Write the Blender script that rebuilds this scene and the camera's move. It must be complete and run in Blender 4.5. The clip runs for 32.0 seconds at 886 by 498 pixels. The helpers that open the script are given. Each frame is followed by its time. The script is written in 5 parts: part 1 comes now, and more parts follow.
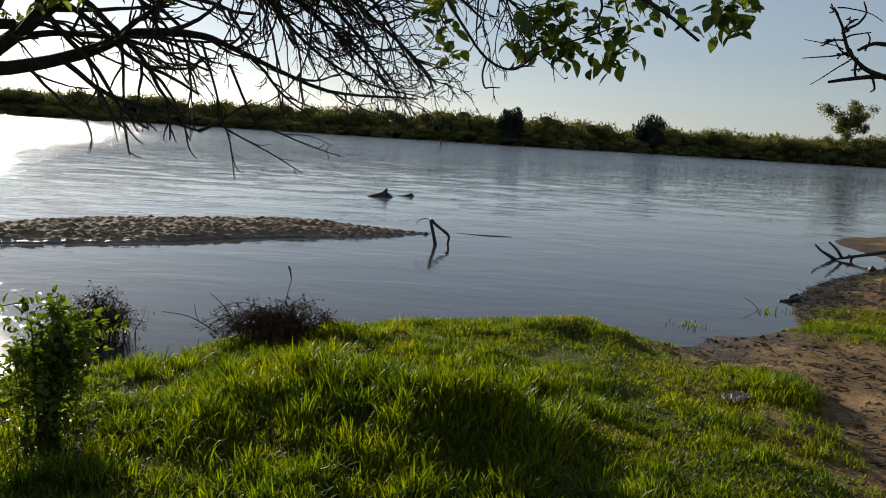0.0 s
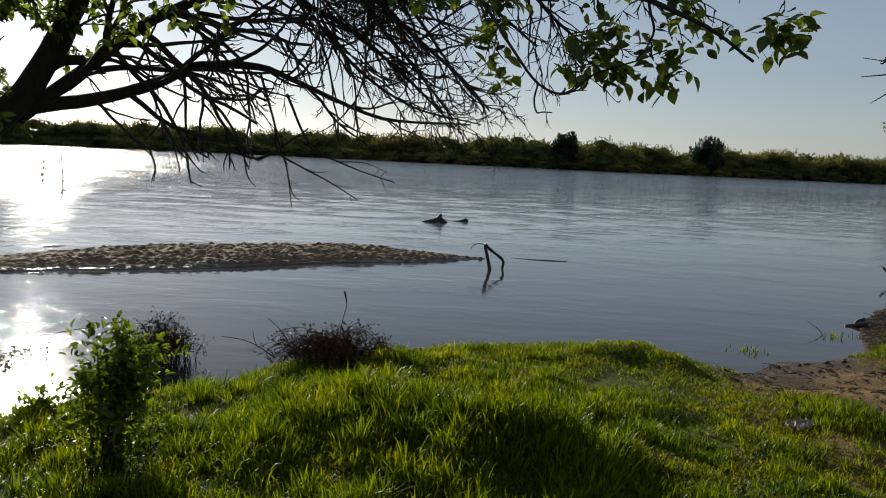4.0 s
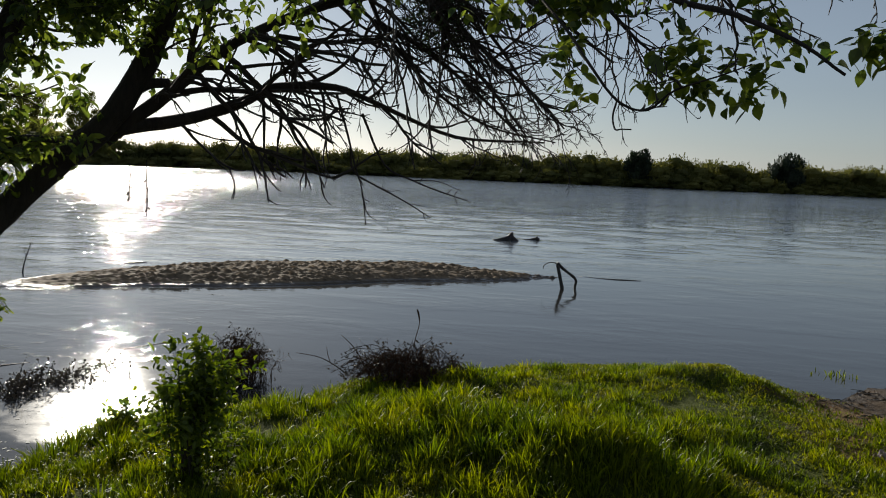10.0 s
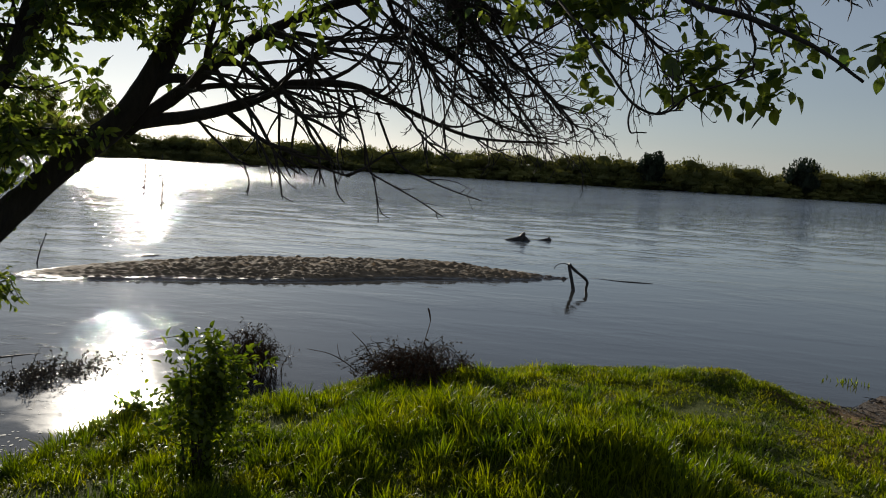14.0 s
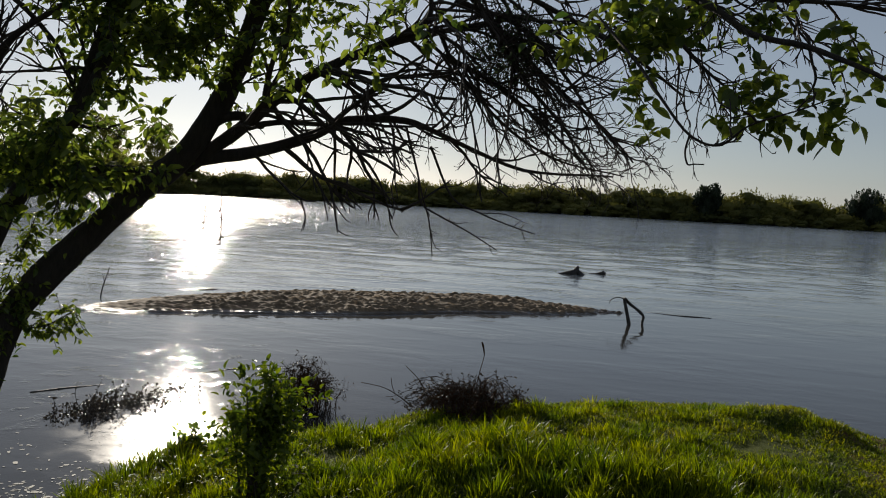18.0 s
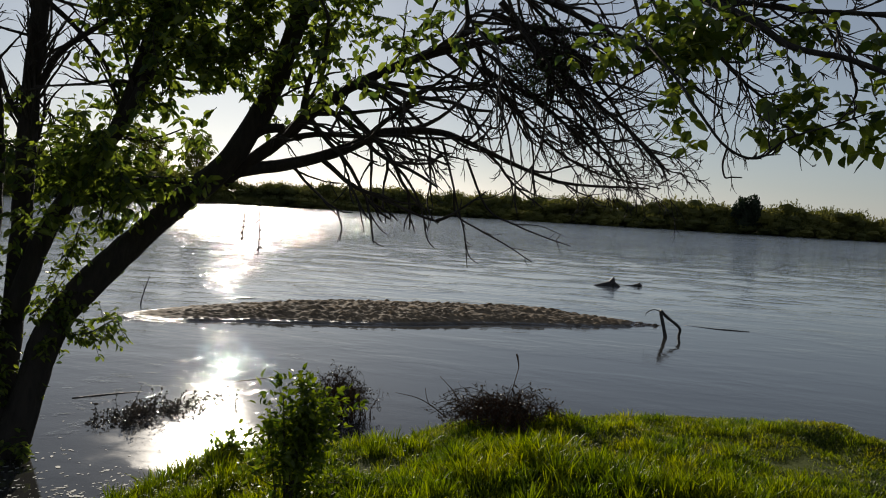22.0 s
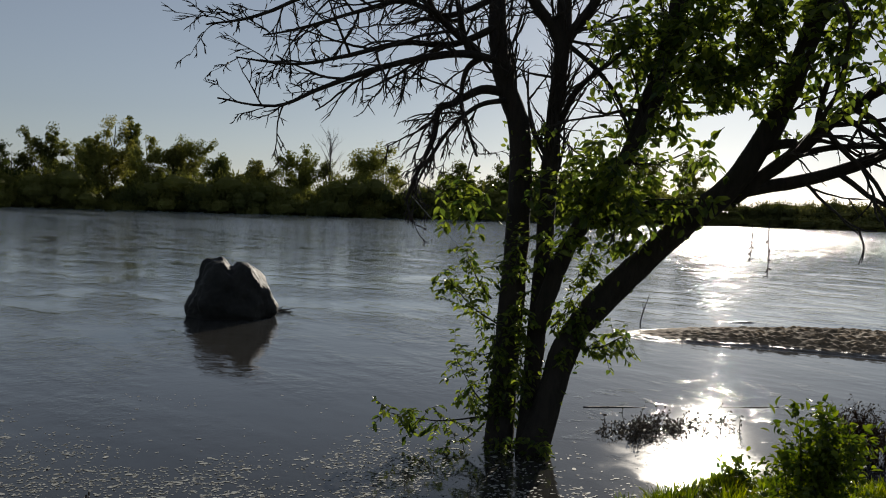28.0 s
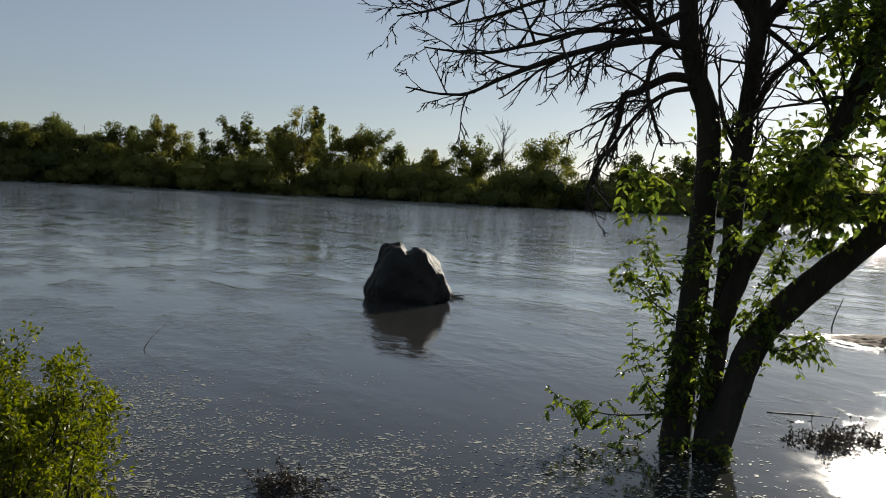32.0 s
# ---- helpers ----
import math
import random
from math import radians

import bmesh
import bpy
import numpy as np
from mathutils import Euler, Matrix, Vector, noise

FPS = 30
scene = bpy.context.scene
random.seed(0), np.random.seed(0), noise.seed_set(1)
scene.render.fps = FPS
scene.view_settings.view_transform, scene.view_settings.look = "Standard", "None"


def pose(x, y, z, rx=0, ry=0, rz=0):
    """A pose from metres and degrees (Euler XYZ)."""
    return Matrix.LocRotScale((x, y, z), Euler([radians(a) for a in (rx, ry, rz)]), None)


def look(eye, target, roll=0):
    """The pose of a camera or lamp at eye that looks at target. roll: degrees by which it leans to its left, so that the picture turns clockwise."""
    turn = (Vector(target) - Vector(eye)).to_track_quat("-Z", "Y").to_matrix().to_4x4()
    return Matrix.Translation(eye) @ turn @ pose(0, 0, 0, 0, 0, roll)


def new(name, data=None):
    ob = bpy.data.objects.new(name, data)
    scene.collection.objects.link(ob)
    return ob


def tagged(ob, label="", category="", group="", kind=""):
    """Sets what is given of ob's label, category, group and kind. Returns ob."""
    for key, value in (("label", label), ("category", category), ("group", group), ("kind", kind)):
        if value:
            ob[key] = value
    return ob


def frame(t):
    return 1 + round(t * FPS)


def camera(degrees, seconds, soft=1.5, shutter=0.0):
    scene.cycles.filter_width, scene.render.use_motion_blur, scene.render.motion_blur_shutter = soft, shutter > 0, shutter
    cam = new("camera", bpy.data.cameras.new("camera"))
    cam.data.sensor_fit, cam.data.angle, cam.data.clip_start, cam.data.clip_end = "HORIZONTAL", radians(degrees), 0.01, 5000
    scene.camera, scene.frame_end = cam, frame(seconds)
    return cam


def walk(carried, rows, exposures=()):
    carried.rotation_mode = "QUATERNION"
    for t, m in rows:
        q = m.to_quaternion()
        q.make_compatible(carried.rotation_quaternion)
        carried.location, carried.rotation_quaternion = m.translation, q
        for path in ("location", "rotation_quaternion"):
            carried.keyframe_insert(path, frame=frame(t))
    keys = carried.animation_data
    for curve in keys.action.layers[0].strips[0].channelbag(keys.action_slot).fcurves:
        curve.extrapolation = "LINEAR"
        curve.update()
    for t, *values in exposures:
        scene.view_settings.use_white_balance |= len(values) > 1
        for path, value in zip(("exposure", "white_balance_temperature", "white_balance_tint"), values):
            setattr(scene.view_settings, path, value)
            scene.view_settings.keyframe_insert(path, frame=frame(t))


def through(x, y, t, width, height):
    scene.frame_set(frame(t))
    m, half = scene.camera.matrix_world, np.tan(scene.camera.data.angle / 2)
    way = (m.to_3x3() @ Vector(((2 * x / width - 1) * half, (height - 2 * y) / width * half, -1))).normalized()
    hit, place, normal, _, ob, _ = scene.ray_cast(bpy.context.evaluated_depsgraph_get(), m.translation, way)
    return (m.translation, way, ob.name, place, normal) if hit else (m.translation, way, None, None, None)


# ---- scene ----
cam = camera(56.7, 32.0, soft=1.0)
PATH = [
    (0, (0.07, 0.445, 1.644), (0.087, 2.424, 1.358), 3.5),
    (1, (0.065, 0.442, 1.644), (0.045, 2.423, 1.372), 3.6),
    (2, (0.072, 0.436, 1.643), (0.024, 2.419, 1.386), 3.4),
    (3, (0.076, 0.437, 1.644), (-0.005, 2.421, 1.402), 3.0),
    (3.5, (0.078, 0.429, 1.644), (-0.024, 2.412, 1.407), 2.8),
    (5.5, (0.069, 0.441, 1.641), (-0.096, 2.422, 1.419), 2.5),
    (6, (0.064, 0.444, 1.638), (-0.118, 2.424, 1.417), 2.5),
    (7, (0.069, 0.444, 1.644), (-0.138, 2.421, 1.421), 2.4),
    (8, (0.07, 0.432, 1.645), (-0.176, 2.407, 1.446), 2.1),
    (9, (0.065, 0.442, 1.648), (-0.205, 2.414, 1.455), 2.2),
    (10, (0.055, 0.452, 1.643), (-0.237, 2.421, 1.447), 2.4),
    (11, (0.049, 0.461, 1.641), (-0.252, 2.427, 1.43), 2.8),
    (12, (0.051, 0.46, 1.641), (-0.256, 2.425, 1.427), 3.2),
    (13, (0.057, 0.444, 1.64), (-0.257, 2.409, 1.435), 3.3),
    (14, (0.05, 0.445, 1.648), (-0.269, 2.41, 1.447), 3.4),
    (14.5, (0.051, 0.439, 1.651), (-0.276, 2.402, 1.456), 3.4),
    (16.5, (0.04, 0.451, 1.645), (-0.353, 2.405, 1.49), 3.0),
    (17, (0.036, 0.451, 1.64), (-0.376, 2.402, 1.498), 3.1),
    (18, (0.043, 0.445, 1.646), (-0.407, 2.389, 1.52), 3.0),
    (19, (0.04, 0.438, 1.649), (-0.448, 2.374, 1.537), 3.2),
    (20, (0.045, 0.425, 1.662), (-0.479, 2.352, 1.555), 3.3),
    (21, (0.041, 0.431, 1.657), (-0.49, 2.356, 1.548), 3.3),
    (22, (0.044, 0.426, 1.652), (-0.489, 2.35, 1.547), 3.2),
    (23, (0.035, 0.436, 1.647), (-0.511, 2.358, 1.554), 2.9),
    (23.5, (0.04, 0.416, 1.651), (-0.532, 2.331, 1.565), 2.7),
    (24, (0.032, 0.409, 1.654), (-0.654, 2.286, 1.573), 2.4),
    (24.5, (0.024, 0.394, 1.654), (-0.843, 2.195, 1.574), 2.2),
    (25, (0.027, 0.389, 1.649), (-1.046, 2.075, 1.57), 1.9),
    (25.5, (0.016, 0.379, 1.652), (-1.208, 1.959, 1.571), 1.7),
    (26, (0.013, 0.368, 1.649), (-1.317, 1.86, 1.568), 1.6),
    (26.5, (0.008, 0.36, 1.645), (-1.385, 1.793, 1.565), 1.6),
    (28.5, (-0.016, 0.348, 1.639), (-1.554, 1.621, 1.529), 1.9),
    (29, (-0.012, 0.334, 1.637), (-1.589, 1.558, 1.521), 2.2),
    (29.5, (-0.022, 0.331, 1.634), (-1.643, 1.496, 1.511), 2.6),
    (30, (-0.024, 0.324, 1.635), (-1.673, 1.449, 1.507), 2.8),
    (30.5, (-0.036, 0.329, 1.632), (-1.714, 1.409, 1.497), 2.9),
    (31, (-0.032, 0.312, 1.631), (-1.748, 1.329, 1.494), 3.1),
    (31.5, (-0.04, 0.309, 1.632), (-1.772, 1.299, 1.492), 2.9),
    (32, (-0.039, 0.299, 1.627), (-1.778, 1.277, 1.485), 2.9),
]
walk(cam, [(t, look(eye, target, roll)) for t, eye, target, roll in PATH],
     [(0, 0.28, 6550, 10.5), (3, 0.17, 6550, 10.5), (6, -0.02, 6500, 10), (10, -0.10, 6500, 10), (13, -0.16, 6550, 10.5), (19, -0.18, 6700, 12), (23, -0.18, 6700, 12), (26, -0.20, 6650, 12), (29, -0.06, 6650, 11.5), (32, 0.18, 6650, 10.5)])

# ---------------------------------------------------------------- light
SUN_AZ, SUN_EL = 30.5, 16.8     # degrees to the left of +y, and above the horizon
sun_way = Vector((-math.sin(radians(SUN_AZ)) * math.cos(radians(SUN_EL)), math.cos(radians(SUN_AZ)) * math.cos(radians(SUN_EL)), math.sin(radians(SUN_EL))))
sun = new("sun", bpy.data.lights.new("sun", "SUN"))
sun.data.energy, sun.data.angle, sun.data.color = 5.0, radians(0.55), (1.0, 0.93, 0.80)
sun.matrix_world = Matrix.Translation(sun_way * 60) @ (-sun_way).to_track_quat("-Z", "Y").to_matrix().to_4x4()
world = bpy.data.worlds.new("sky")
scene.world = world
world.use_nodes = True
wn = world.node_tree.nodes
sky = wn.new("ShaderNodeTexSky")
sky.sky_type, sky.sun_disc = "NISHITA", False
sky.sun_elevation, sky.sun_rotation = radians(SUN_EL), radians(-SUN_AZ)
sky.altitude, sky.air_density, sky.dust_density, sky.ozone_density = 0.0, 1.0, 0.30, 1.5
soft = wn.new("ShaderNodeHueSaturation")
soft.inputs["Saturation"].default_value = 0.55
world.node_tree.links.new(sky.outputs[0], soft.inputs["Color"])
cool = wn.new("ShaderNodeMix")
cool.data_type, cool.blend_type = "RGBA", "MULTIPLY"
cool.inputs[0].default_value, cool.inputs[7].default_value = 1.0, (0.91, 1.0, 1.135, 1)
world.node_tree.links.new(soft.outputs[0], cool.inputs[6])
haze = wn.new("ShaderNodeMix")     # thin even veil of high haze
haze.data_type = "RGBA"
haze.inputs[0].default_value, haze.inputs[7].default_value = 0.20, (4.15, 4.8, 5.55, 1)
world.node_tree.links.new(cool.outputs[2], haze.inputs[6])
world.node_tree.links.new(haze.outputs[2], wn["Background"].inputs[0])
wn["Background"].inputs[1].default_value = 0.066
scene.view_settings.exposure = 0.0


# ---------------------------------------------------------------- materials
def nodes_of(name):
    m = bpy.data.materials.new(name)
    m.use_nodes = True
    t = m.node_tree
    return m, t, t.nodes["Principled BSDF"]


def add(t, kind, **inputs):
    n = t.nodes.new(kind)
    for k, v in inputs.items():
        n.inputs[k.replace("_", " ")].default_value = v
    return n


def ramp(t, source, stops):
    r = t.nodes.new("ShaderNodeValToRGB")
    while len(r.color_ramp.elements) < len(stops):
        r.color_ramp.elements.new(0.5)
    for e, (p, c) in zip(r.color_ramp.elements, stops):
        e.position, e.color = p, (*c, 1) if len(c) == 3 else c
    t.links.new(source, r.inputs[0])
    return r.outputs[0]


def coords(t, scale=(1, 1, 1), turn=0.0):
    g = t.nodes.new("ShaderNodeNewGeometry")
    m = t.nodes.new("ShaderNodeMapping")
    m.inputs["Scale"].default_value = scale
    m.inputs["Rotation"].default_value = (0, 0, turn)
    t.links.new(g.outputs["Position"], m.inputs[0])
    return m.outputs[0]


def noise_tex(t, vec, scale, detail=4.0, rough=0.55, distortion=0.0):
    n = add(t, "ShaderNodeTexNoise", Scale=scale, Detail=detail, Roughness=rough, Distortion=distortion)
    t.links.new(vec, n.inputs["Vector"])
    return n.outputs[0]


def bump(t, p, height, strength, distance):
    b = add(t, "ShaderNodeBump", Strength=strength, Distance=distance)
    t.links.new(height, b.inputs["Height"])
    t.links.new(b.outputs[0], p.inputs["Normal"])
    return b


def maths(t, op, a, b):
    m = t.nodes.new("ShaderNodeMath")
    m.operation = op
    for i, v in enumerate((a, b)):
        if isinstance(v, (int, float)):
            m.inputs[i].default_value = v
        else:
            t.links.new(v, m.inputs[i])
    return m.outputs[0]


def smooth_range(t, value, lo, hi):
    m = t.nodes.new("ShaderNodeMapRange")
    m.interpolation_type = "SMOOTHSTEP"
    m.inputs[1].default_value, m.inputs[2].default_value = lo, hi
    t.links.new(value, m.inputs[0])
    return m.outputs[0]


def plain(name, dark, light, scale, rough=0.85, height=0.4, dist=0.01, stretch=(1, 1, 1), second=None):
    """A rough two-tone surface with grain at two scales."""
    m, t, p = nodes_of(name)
    v = coords(t, stretch)
    big, small = noise_tex(t, v, scale * 0.22, 5), noise_tex(t, v, scale, 8, 0.65)
    both = maths(t, "ADD", maths(t, "MULTIPLY", big, 0.55), maths(t, "MULTIPLY", small, 0.45))
    mid = second or tuple((a + b) / 2 for a, b in zip(dark, light))
    t.links.new(ramp(t, both, [(0.32, dark), (0.5, mid), (0.68, light)]), p.inputs["Base Color"])
    p.inputs["Roughness"].default_value = rough
    bump(t, p, small, height, dist)
    return m


def leafy(name, dark, light, glow=0.5, rough=0.45, patch=0.0, through=1.5, plant=0.0):
    """Thin leaf: gloss on top, light passes through."""
    m, t, p = nodes_of(name)
    g = t.nodes.new("ShaderNodeNewGeometry")
    o = t.nodes.new("ShaderNodeObjectInfo")
    if plant:      # each plant has a tone of its own, its leaves vary a little round it
        both = maths(t, "ADD", maths(t, "MULTIPLY", o.outputs["Random"], plant), maths(t, "MULTIPLY", g.outputs["Random Per Island"], 1 - plant))
    else:
        both = maths(t, "FRACT", maths(t, "ADD", g.outputs["Random Per Island"], o.outputs["Random"]), 0)
    col = ramp(t, both, [(0.0, dark), (0.55, tuple((a + b) / 2 for a, b in zip(dark, light))), (1.0, light)])
    if patch:      # lusher and paler patches of growth
        mx = t.nodes.new("ShaderNodeMix")
        mx.data_type, mx.blend_type = "RGBA", "MULTIPLY"
        mx.inputs[0].default_value = 1.0
        t.links.new(col, mx.inputs[6])
        t.links.new(ramp(t, noise_tex(t, coords(t), patch, 4), [(0.36, (0.45, 0.58, 0.8)), (0.5, (0.90, 0.95, 1.0)), (0.66, (1.25, 1.12, 1.0))]), mx.inputs[7])
        col = mx.outputs[2]
    t.links.new(col, p.inputs["Base Color"])
    p.inputs["Roughness"].default_value = rough
    p.inputs["Specular IOR Level"].default_value = 0.24 if patch else 0.5
    tr = t.nodes.new("ShaderNodeBsdfTranslucent")
    hs = add(t, "ShaderNodeHueSaturation", Saturation=1.1, Value=through)
    t.links.new(col, hs.inputs["Color"])
    t.links.new(hs.outputs[0], tr.inputs["Color"])
    mix = add(t, "ShaderNodeMixShader", Fac=glow)
    t.links.new(p.outputs[0], mix.inputs[1])
    t.links.new(tr.outputs[0], mix.inputs[2])
    t.links.new(mix.outputs[0], t.nodes["Material Output"].inputs["Surface"])
    return m


def water_material():
    m, t, p = nodes_of("river_water")
    g = t.nodes.new("ShaderNodeNewGeometry")
    sep = t.nodes.new("ShaderNodeSeparateXYZ")
    t.links.new(g.outputs["Position"], sep.inputs[0])
    x, y = sep.outputs[0], sep.outputs[1]
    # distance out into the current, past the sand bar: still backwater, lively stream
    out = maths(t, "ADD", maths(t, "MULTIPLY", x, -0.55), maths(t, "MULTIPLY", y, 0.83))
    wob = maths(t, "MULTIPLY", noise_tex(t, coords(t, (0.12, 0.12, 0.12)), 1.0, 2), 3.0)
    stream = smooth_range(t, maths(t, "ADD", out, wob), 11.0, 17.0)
    ripple = noise_tex(t, coords(t, (0.9, 1.0, 1.0), radians(30)), 4.5, 5, 0.6, 0.4)
    fine = noise_tex(t, coords(t, (0.9, 1.0, 1.0), radians(50)), 13.0, 3, 0.55, 0.3)
    chop = noise_tex(t, coords(t, (0.62, 1.0, 1.0), radians(14)), 2.2, 6, 0.62, 1.3)
    surge = noise_tex(t, coords(t, (0.38, 1.0, 1.0), radians(10)), 0.5, 5, 0.62, 1.0)
    swirl = noise_tex(t, coords(t, (0.34, 1.0, 1.0), radians(8)), 0.10, 5, 0.6, 1.5)
    lively = smooth_range(t, swirl, 0.36, 0.62)
    # waves grow with the open water
    swell = maths(t, "ADD", maths(t, "MULTIPLY", smooth_range(t, out, 15.0, 60.0), 1.18), 0.06)
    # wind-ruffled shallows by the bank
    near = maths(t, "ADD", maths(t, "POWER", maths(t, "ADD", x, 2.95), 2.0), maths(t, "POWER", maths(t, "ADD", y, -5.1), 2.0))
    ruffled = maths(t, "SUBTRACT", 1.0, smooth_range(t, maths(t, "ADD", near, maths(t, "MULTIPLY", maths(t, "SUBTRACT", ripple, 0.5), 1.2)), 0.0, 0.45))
    # the reach under the woods lies in their lee
    lee = maths(t, "ADD", maths(t, "MULTIPLY", smooth_range(t, maths(t, "ADD", y, maths(t, "MULTIPLY", x, 0.9)), -15.0, 22.0), 0.75), 0.25)
    breeze = maths(t, "ADD", maths(t, "MULTIPLY", smooth_range(t, noise_tex(t, coords(t, (0.5, 1.0, 1.0), radians(25)), 0.9, 3), 0.40, 0.62), 0.9), 0.25)
    calm_h = maths(t, "MULTIPLY", maths(t, "ADD", maths(t, "MULTIPLY", maths(t, "ADD", ripple, maths(t, "MULTIPLY", fine, 0.35)), maths(t, "ADD", maths(t, "MULTIPLY", smooth_range(t, maths(t, "MULTIPLY", x, -1.0), 4.5, 8.5), 0.068), 0.014)), maths(t, "MULTIPLY", chop, maths(t, "ADD", maths(t, "MULTIPLY", smooth_range(t, out, 6.0, 11.0), 0.026), 0.012))), breeze)
    snagged = maths(t, "ADD", maths(t, "POWER", maths(t, "ADD", x, 3.75), 2.0), maths(t, "POWER", maths(t, "MULTIPLY", maths(t, "ADD", y, -6.6), 0.55), 2.0))
    snagged = maths(t, "SUBTRACT", 1.0, smooth_range(t, snagged, 0.15, 1.7))
    calm_h = maths(t, "ADD", calm_h, maths(t, "MULTIPLY", maths(t, "MULTIPLY", maths(t, "MULTIPLY", snagged, smooth_range(t, ripple, 0.54, 0.68)), fine), 0.035))
    wave_h = maths(t, "ADD", maths(t, "MULTIPLY", chop, 0.7), maths(t, "MULTIPLY", surge, 0.95))
    wave_h = maths(t, "ADD", wave_h, maths(t, "MULTIPLY", ripple, 0.36))
    # near the bar the waves come in small patches, far out they are everywhere
    patchy = smooth_range(t, noise_tex(t, coords(t, (0.55, 1.0, 1.0), radians(12)), 0.9, 4, 0.6, 0.6), 0.47, 0.63)
    afar = smooth_range(t, out, 22.0, 60.0)
    lively = maths(t, "ADD", maths(t, "MULTIPLY", lively, afar), maths(t, "MULTIPLY", maths(t, "SUBTRACT", patchy, 0.16), maths(t, "SUBTRACT", 1.0, afar)))
    high = maths(t, "ADD", calm_h, maths(t, "MULTIPLY", maths(t, "MULTIPLY", wave_h, maths(t, "ADD", maths(t, "MULTIPLY", lively, 0.9), 0.25)), maths(t, "MULTIPLY", stream, maths(t, "MULTIPLY", lee, swell))))
    bump(t, p, high, 1.0, 0.13)
    # turbid backwater tone; the stream's pale blue is sky reflection painted into base colour
    silt_sheen = t.nodes.new("ShaderNodeMix")
    silt_sheen.data_type = "RGBA"
    t.links.new(stream, silt_sheen.inputs[0])
    t.links.new(ramp(t, swirl, [(0.35, (0.030, 0.030, 0.028)), (0.65, (0.046, 0.044, 0.040))]), silt_sheen.inputs[6])
    t.links.new(ramp(t, swirl, [(0.40, (0.075, 0.098, 0.125)), (0.60, (0.16, 0.185, 0.215))]), silt_sheen.inputs[7])
    t.links.new(silt_sheen.outputs[2], p.inputs["Base Color"])
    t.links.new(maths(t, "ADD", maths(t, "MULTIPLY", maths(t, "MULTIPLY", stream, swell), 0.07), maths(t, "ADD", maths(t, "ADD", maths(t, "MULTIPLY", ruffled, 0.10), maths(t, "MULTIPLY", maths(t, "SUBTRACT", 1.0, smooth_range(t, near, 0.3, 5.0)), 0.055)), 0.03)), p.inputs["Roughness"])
    p.inputs["IOR"].default_value = 1.333
    return m


def ground_material():
    m, t, p = nodes_of("bank_earth")
    v = coords(t)
    big, mid, fine = noise_tex(t, v, 0.9, 5), noise_tex(t, v, 5.0, 6, 0.6), noise_tex(t, v, 60.0, 6, 0.7)
    mix = maths(t, "ADD", maths(t, "MULTIPLY", maths(t, "ADD", mid, maths(t, "MULTIPLY", maths(t, "SUBTRACT", big, 0.5), 0.8)), 0.6), maths(t, "MULTIPLY", fine, 0.4))
    sand = ramp(t, mix, [(0.3, (0.036, 0.023, 0.011)), (0.5, (0.170, 0.108, 0.050)), (0.70, (0.40, 0.270, 0.135))])
    moss = ramp(t, fine, [(0.3, (0.035, 0.050, 0.008)), (0.7, (0.11, 0.13, 0.022))])
    g = t.nodes.new("ShaderNodeNewGeometry")
    sep = t.nodes.new("ShaderNodeSeparateXYZ")
    t.links.new(g.outputs["Position"], sep.inputs[0])
    edge = maths(t, "SUBTRACT", maths(t, "ADD", maths(t, "MULTIPLY", big, 1.6), maths(t, "MULTIPLY", mid, 1.2)), maths(t, "MULTIPLY", maths(t, "SUBTRACT", sep.outputs[0], 1.3), 0.8))
    cover = smooth_range(t, edge, 0.95, 1.35)
    mx = t.nodes.new("ShaderNodeMix")
    mx.data_type = "RGBA"
    t.links.new(cover, mx.inputs[0])
    t.links.new(sand, mx.inputs[6])
    t.links.new(moss, mx.inputs[7])
    # wet at the water's edge
    wet = smooth_range(t, maths(t, "ADD", sep.outputs[2], maths(t, "MULTIPLY", mid, -0.05)), -0.01, 0.06)
    soak = t.nodes.new("ShaderNodeMix")
    soak.data_type, soak.blend_type = "RGBA", "MULTIPLY"
    soak.inputs[0].default_value = 1.0
    t.links.new(mx.outputs[2], soak.inputs[6])
    t.links.new(ramp(t, wet, [(0.0, (0.34, 0.32, 0.30)), (1.0, (1, 1, 1))]), soak.inputs[7])
    t.links.new(soak.outputs[2], p.inputs["Base Color"])
    t.links.new(maths(t, "ADD", maths(t, "MULTIPLY", wet, 0.45), 0.5), p.inputs["Roughness"])
    p.inputs["Specular IOR Level"].default_value = 0.12
    bump(t, p, mix, 1.0, 0.05)
    return m


WATER = water_material()
EARTH = ground_material()
SAND = plain("wet_sand", (0.045, 0.031, 0.017), (0.31, 0.222, 0.132), 40, 0.9, 0.5, 0.01)
def wet_low(m, lo, hi):
    """Dark and glossy where the surface lies just above the water."""
    t = m.node_tree
    p = t.nodes["Principled BSDF"]
    g, sep = t.nodes.new("ShaderNodeNewGeometry"), t.nodes.new("ShaderNodeSeparateXYZ")
    t.links.new(g.outputs["Position"], sep.inputs[0])
    dry = smooth_range(t, sep.outputs[2], lo, hi)
    mx = t.nodes.new("ShaderNodeMix")
    mx.data_type, mx.blend_type = "RGBA", "MULTIPLY"
    mx.inputs[0].default_value = 1.0
    t.links.new(p.inputs["Base Color"].links[0].from_socket, mx.inputs[6])
    t.links.new(ramp(t, dry, [(0.0, (0.38, 0.36, 0.34)), (1.0, (1, 1, 1))]), mx.inputs[7])
    t.links.new(mx.outputs[2], p.inputs["Base Color"])
    t.links.new(maths(t, "ADD", maths(t, "MULTIPLY", dry, 0.75), 0.14), p.inputs["Roughness"])


